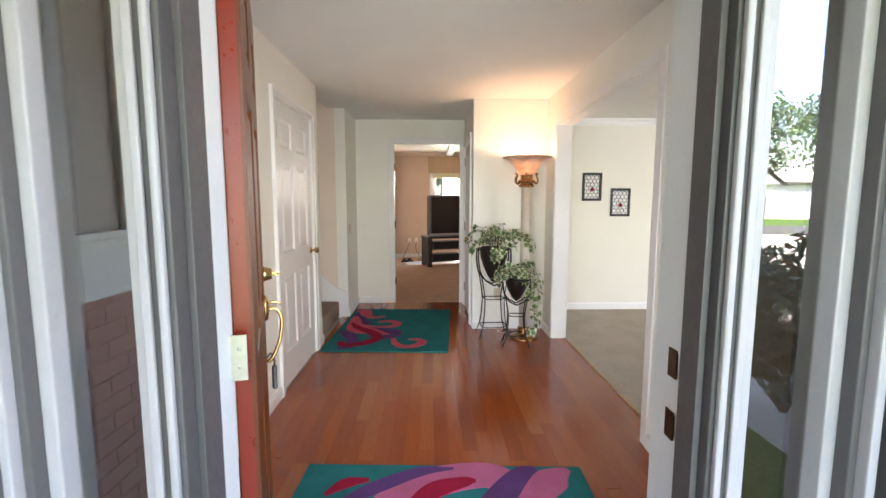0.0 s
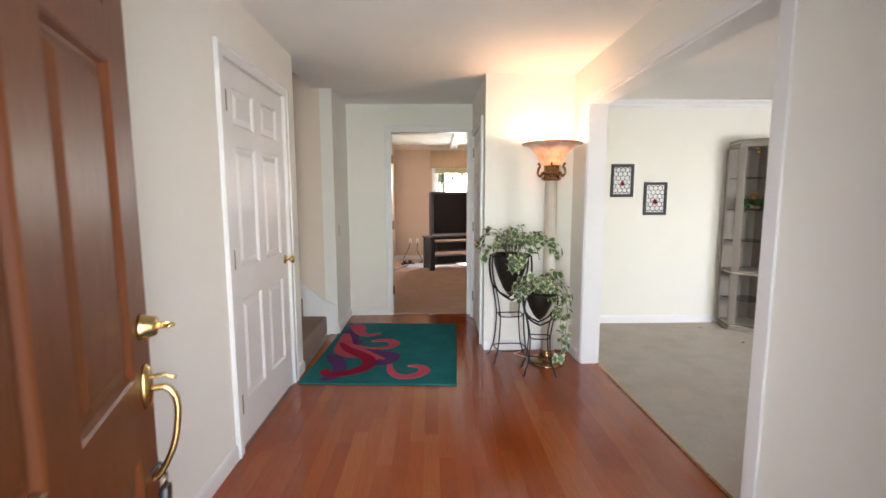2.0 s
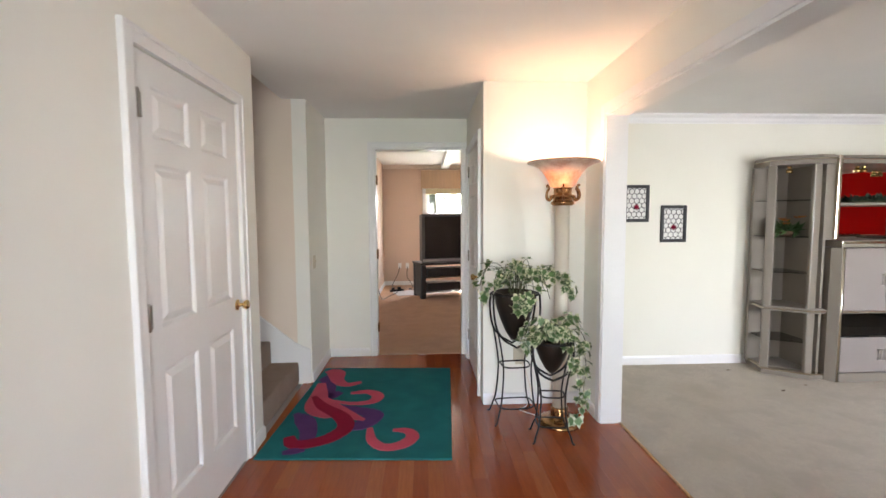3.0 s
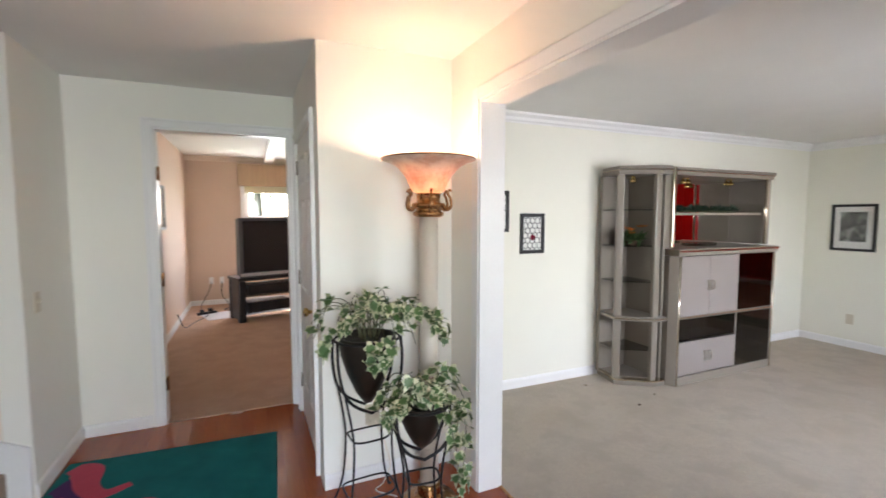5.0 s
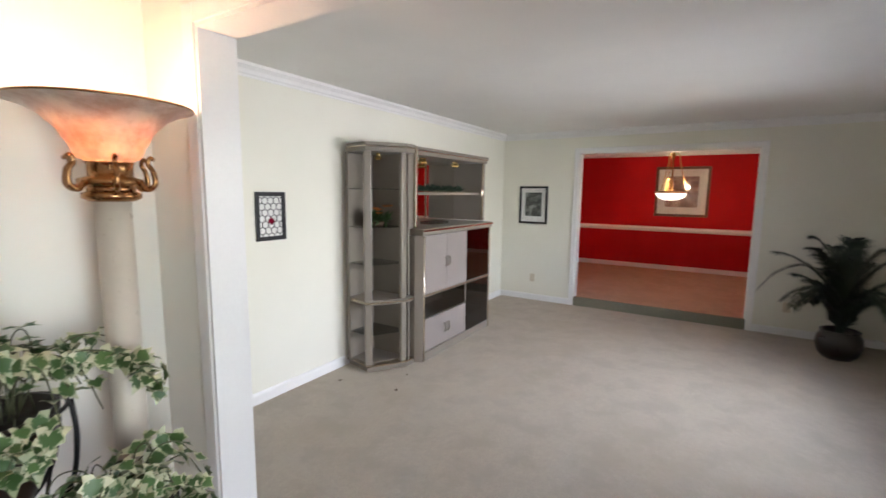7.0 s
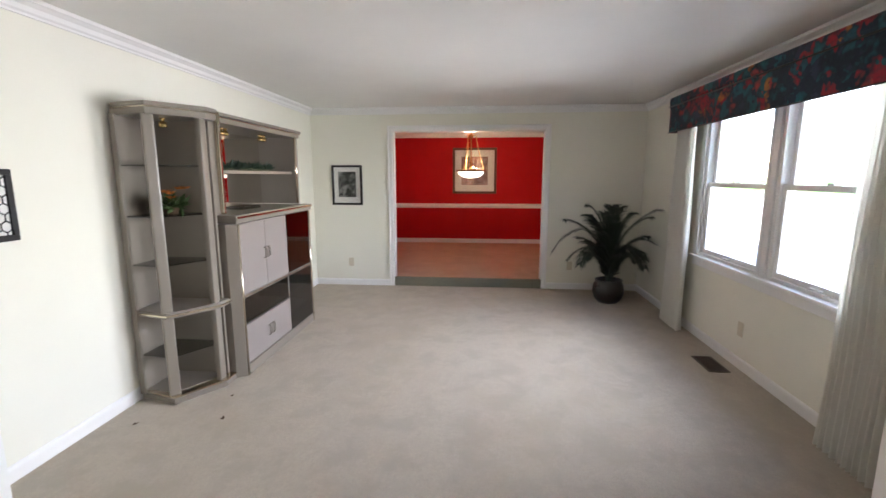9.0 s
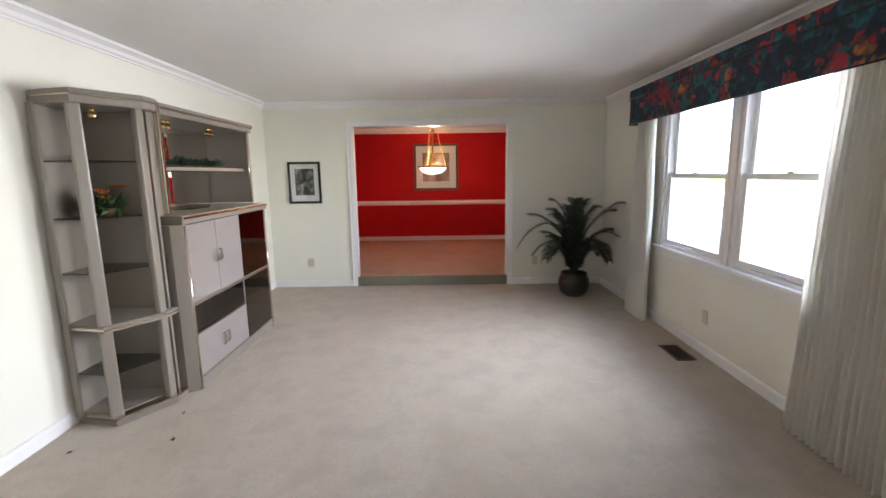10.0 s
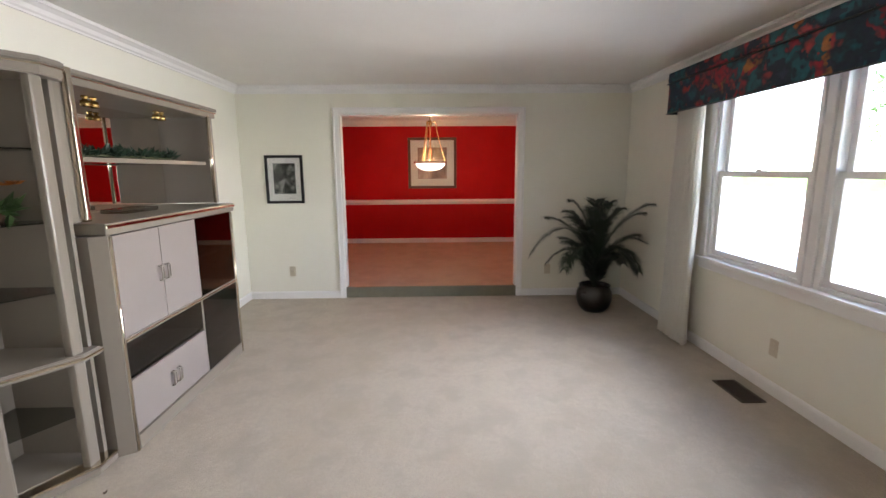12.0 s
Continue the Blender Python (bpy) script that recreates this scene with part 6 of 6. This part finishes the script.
part("plug", boxes((-0.10, -0.05, -0.025, 0.025, 0.04, 0.08), bevel=0.006), M_BLACK, strip)
part("plug", boxes((0.02, 0.08, -0.025, 0.025, 0.04, 0.085), bevel=0.006), M_BLACK, strip)
vb = thing("box_valance", "tan wooden box valance above the television window", "valance")
part("front_board", boxes((0.60, 2.36, TY - 0.125, TY - 0.105, 2.03, 2.40), bevel=0.004), M_TAN_SHADE, vb)
part("end_board", boxes((0.60, 0.62, TY - 0.105, TY - 0.002, 2.03, 2.40)), M_TAN_SHADE, vb)
part("end_board", boxes((2.34, 2.36, TY - 0.105, TY - 0.002, 2.03, 2.40)), M_TAN_SHADE, vb)
bl = thing("window_blind", "ivory roller blind pulled up under the valance", "blind")
part("cloth", boxes((0.70, 2.25, TY - 0.03, TY - 0.026, 1.93, 2.12)), M_BLIND, bl)
part("bottom_bar", boxes((0.70, 2.25, TY - 0.036, TY - 0.020, 1.915, 1.935), bevel=0.004), M_BLIND, bl)
structure("window_casing_tv", boxes((VX0 - 0.07, VX0, TY - 0.018, TY, VZ0 - 0.07, VZ1 + 0.07), (VX1, VX1 + 0.07, TY - 0.018, TY, VZ0 - 0.07, VZ1 + 0.07), (VX0, VX1, TY - 0.018, TY, VZ0 - 0.07, VZ0), (VX0, VX1, TY - 0.018, TY, VZ1, VZ1 + 0.07), bevel=0.004), M_TRIM, "white window casing", "casing")
structure("ceiling_beam", boxes((1.02, 1.17, 8.3, TY, 2.44, 2.519), bevel=0.006), M_TRIM, "white painted ceiling beam", "beam")
run_profile("crown_moulding", (TX, TY, 2.435), (4.5, TY, 2.435), CROWN, M_WALL_STAIR, "narrow moulding below the ceiling", "moulding")
picture("framed picture with dark frame on the television room wall", pose(TX, 10.45, 1.62, 0, 0, 90), 0.42, 0.52, 0.03, 0.05, M_FRAME_BLACK, M_PRINT_GREY)

# ---- outdoors: porch, wing, lawn, street, neighbours ----
structure("ground", boxes((-400, 400, -400, 400, -0.6, -0.20)), M_GRASS, "green lawn", "ground")
structure("porch_slab", boxes((-2.2, 2.15, 0.2, 2.855, -0.2, -0.05), bevel=0.01), M_CONCRETE, "concrete porch slab", "porch")
# second slab is added pale ground, so the view through the windows stays bright
structure("driveway", boxes((-9.0, -4.0, -24, -0.5, -0.22, -0.18), (2.9, 60.0, -16.5, 2.94, -0.22, -0.182)), M_CONCRETE, "pale concrete driveway, with an added slab that whitens the window view", "driveway")
structure("road", boxes((-200, 200, -24, -17, -0.24, -0.185)), M_ASPHALT, "asphalt street", "road")
structure("porch_ceiling", boxes((-2.2, 2.6, 0.3, 2.855, 2.52, 2.60)), M_SIDING, "white porch ceiling", "ceiling")
structure("porch_beam", boxes((-2.2, 2.6, 0.3, 0.5, 2.30, 2.52), bevel=0.01), M_GREY_FRAME, "grey porch beam", "beam")
structure("house_roof", boxes((-4.2, 11.2, 2.2, 13.3, 5.5, 5.7)), M_ROOF, "grey roof over the house", "roof")
structure("gable_wall", boxes((-4.0, 11.0, 2.655, 2.855, 2.605, 5.5)), M_SIDING, "white siding above the entrance", "wall")
structure("front_brick_wall", boxes((-2.2, -0.245, 2.675, 2.855, -0.2, 2.52), (1.615, XV, 2.675, 2.855, -0.2, 2.52), (XV, WX0, YW - 0.30, YW - 0.152, -0.2, 2.6), (WX1 + 0.85, 11.0, YW - 0.30, YW - 0.152, -0.2, 2.6), (WX0, WX1, YW - 0.30, YW - 0.152, -0.2, WZ0 - 0.02)), M_BRICK, "brown brick front wall", "wall")


# taupe darkened to hold the porch's shade on the window area
M_TAUPE_SHADED = surface("shaded_taupe_panel", (0.30, 0.265, 0.235), 0.6, dark=0.9, fine=40, relief=0.1)


def garage_wing():
    """The porch side wall: brick below, a white board and ledge, taupe panels standing in for a shaded window above."""
    w = tagged(new("garage_wing"), "mauve brown brick wing with white ledge and taupe panels", "wall", kind="structure")
    part("brick_core", boxes((-2.2, -0.63, 0.32, 2.612, -0.2, 1.02)), M_BRICK, w)
    part("board_core", boxes((-2.2, -0.63, 0.32, 2.612, 1.02, 2.515)), M_SIDING, w)
    brick = mesh_of("brick", boxes((-0.02, 0.003, 0.0, 0.207, 0.0, 0.064), bevel=0.002), M_BRICK)
    for r in range(16):
        y = 0.34 + (0.11 if r % 2 else 0.0)
        while y < 2.40:
            ob = new("brick", brick)
            ob.parent = w
            ob.location = (-0.627, y, -0.19 + r * 0.074)
            y += 0.217
    part("board", boxes((-0.629, -0.605, 0.32, 2.61, 1.02, 1.245), bevel=0.004), M_SIDING, w)
    part("ledge", boxes((-0.63, -0.57, 0.32, 2.61, 1.245, 1.275), bevel=0.005), M_SIDING, w)
    part("shaded_window_panel", boxes((-0.629, -0.615, 0.32, 2.61, 1.275, 2.50)), M_TAUPE_SHADED, w, "taupe panel standing in for a shaded window above the ledge")
    for y in (0.45, 1.05, 1.70, 2.25):
        part("upright_trim", boxes((-0.615, -0.59, y, y + 0.16, 1.275, 2.50), bevel=0.006), M_SIDING, w)


garage_wing()


def leaf_cloud(name, mat, clumps, count, size, seed, parent, squash=1.0):
    """A crown of many small leaves about some clumps of (x, y, z, r)."""
    rng = np.random.default_rng(seed)
    verts, faces = [], []
    c = np.array(clumps)
    pick = rng.integers(0, len(c), count)
    d = rng.normal(size=(count, 3))
    d /= np.linalg.norm(d, axis=1)[:, None]
    p = c[pick, :3] + d * (c[pick, 3] * rng.uniform(0.45, 1.0, count) ** 0.6)[:, None] * np.array((1, 1, squash))
    a = rng.normal(size=(count, 3))
    a /= np.linalg.norm(a, axis=1)[:, None]
    b = np.cross(a, rng.normal(size=(count, 3)))
    b /= np.linalg.norm(b, axis=1)[:, None]
    s = (size * rng.uniform(0.6, 1.3, count))[:, None]
    v = np.stack([p - a * s, p + b * s * 0.45, p + a * s, p - b * s * 0.45], 1).reshape(-1, 3)
    me = bpy.data.meshes.new(name)
    me.from_pydata(v.tolist(), [], [(4 * i, 4 * i + 1, 4 * i + 2, 4 * i + 3) for i in range(count)])
    me.materials.append(mat)
    ob = new(name, me)
    ob.parent = parent
    ob["kind"] = "stuff"
    return ob


def tree(label, x, y, h, r, seed, count=5000):
    rng = random.Random(seed)
    t = thing("tree", label, "tree", (x, y, -0.2), 0, "street trees")
    bm = tube(smooth_curve([(0, 0, 0), (0.05, 0.03, h * 0.25), (-0.06, 0.04, h * 0.55), (0.02, 0, h * 0.85)]), h * 0.028, 10, taper=h * 0.006)
    clumps = []
    for k in range(13):
        a, z = rng.uniform(0, 6.28), h * rng.uniform(0.34, 0.92)
        q = r * rng.uniform(0.35, 0.85) * (1.15 - abs(z / h - 0.55))
        e = (q * math.cos(a), q * math.sin(a), z)
        tube(smooth_curve([(0, 0, z * 0.72), (e[0] * 0.5, e[1] * 0.5, z * 0.9), e], 4), h * 0.009, 6, bm, taper=h * 0.002)
        clumps.append((*e, r * rng.uniform(0.28, 0.5)))
    part("trunk", bm, M_BARK, t)
    leaf_cloud("crown", M_LEAF_TREE, clumps, count, h * 0.016, seed, t, 0.8)


for i, (x, y, h, r) in enumerate(((32, -41, 13, 5.5), (44, -40, 15, 6), (17, -46, 16, 7), (28, -52, 17, 7), (6, -44, 15, 7), (-14, -40, 15, 7))):
    tree("tall leafy green tree across the street", x, y, h, r, 40 + i)
for i, (x, y, h, r) in enumerate(((4.5, 24, 11, 5), (9, 26, 12, 5), (-3.5, 27, 11, 5), (1.2, 33, 12, 6))):
    tree("leafy green tree behind the house", x, y, h, r, 70 + i, 3500)


def bush(label, x, y, h, r, seed):
    rng = random.Random(seed)
    b = thing("bush", label, "bush", (x, y, -0.2), 0, "porch bushes")
    bm = bmesh.new()
    clumps = []
    for k in range(10):
        a = rng.uniform(0, 6.28)
        e = (r * 0.6 * math.cos(a), r * 0.6 * math.sin(a), h * rng.uniform(0.35, 0.9))
        tube([(0, 0, 0), (e[0] * 0.4, e[1] * 0.4, e[2] * 0.5), e], 0.012, 5, bm, taper=0.004)
        clumps.append((*e, r * rng.uniform(0.3, 0.55)))
    part("stems", bm, M_BARK, b)
    leaf_cloud("leaves", M_LEAF_BUSH, clumps, 2600, 0.045, seed, b)


bush("dense dark green bush beside the porch", 2.85, 1.45, 1.15, 0.62, 4)
bush("dense dark green bush beside the porch", 3.3, 0.6, 1.35, 0.75, 5)
bush("dense dark green bush beside the porch", 4.6, 0.3, 1.2, 0.7, 6)
bush("dense dark green bush beside the porch", 3.9, -0.9, 1.1, 0.6, 7)


def neighbour_house():
    h = thing("neighbour_house", "white sided house with double garage across the street", "house", (27.0, -34.0, -0.2), 180)
    part("wall", boxes((-7, 7, 0, 8, 0, 3.0)), M_SIDING, h)
    bm = bmesh.new()
    v = [bm.verts.new(q) for q in ((-3.6, -0.4, 3.0), (3.6, -0.4, 3.0), (0, -0.4, 5.6), (-3.6, 8, 3.0), (3.6, 8, 3.0), (0, 8, 5.6))]
    for f in ((0, 1, 2), (3, 5, 4), (0, 3, 4, 1), (1, 4, 5, 2), (0, 2, 5, 3)):
        bm.faces.new([v[i] for i in f])
    bmesh.ops.recalc_face_normals(bm, faces=bm.faces)
    part("gable", bm, M_SIDING, h)
    bm = bmesh.new()
    for sx in (-1, 1):
        vs = [bm.verts.new(q) for q in ((0, -0.7, 5.75), (sx * 4.0, -0.7, 2.9), (sx * 4.0, 8.3, 2.9), (0, 8.3, 5.75))]
        bm.faces.new(vs)
    bmesh.ops.solidify(bm, geom=bm.faces, thickness=0.15)
    part("roof", bm, M_ROOF, h)
    part("roof_wing", boxes((-7.4, -3.6, -0.5, 8.4, 3.0, 3.2), (3.6, 7.4, -0.5, 8.4, 3.0, 3.2)), M_ROOF, h)
    for x in (-1.4, 1.4):
        d = part("garage_door", boxes((x - 1.2, x + 1.2, -0.06, 0.0, 0.0, 2.1)), M_GREY_FRAME, h)
        for k in range(4):
            part("panel", boxes((x - 1.1, x + 1.1, -0.09, -0.06, 0.06 + k * 0.51, 0.52 + k * 0.51), bevel=0.02), M_GREY_FRAME, d)


neighbour_house()

# ---- hall floor boards ----
def floor_boards():
    holder = tagged(new("floor_boards"), "glossy cherry-stained strip floor boards", "floor", kind="structure")
    rng = random.Random(5)
    width, shapes = 0.083, {}
    x = XL + 0.001
    while x < XV - 0.02:
        w = min(width, XV - 0.013 - x)
        y = YF - rng.uniform(0, 0.8)
        while y < YB + 0.02:
            ln = rng.choice((0.6, 0.9, 1.2, 1.5, 1.8))
            a, b = max(y, YF), min(y + ln, YB + 0.02)
            y += ln
            if b - a < 0.05:
                continue
            key = (round(w, 3), round(b - a, 2))
            if key not in shapes:
                bm = bmesh.new()
                box(bm, 0.0001, key[0] - 0.0001, 0.0001, key[1] - 0.0001, -0.014, 0.0, 0.0004, 1)
                shapes[key] = mesh_of("floor_board", bm, M_PLANK)
            ob = new("floor_board", shapes[key])
            ob.parent = holder
            ob.location = (x, a, 0)
        x += width


floor_boards()
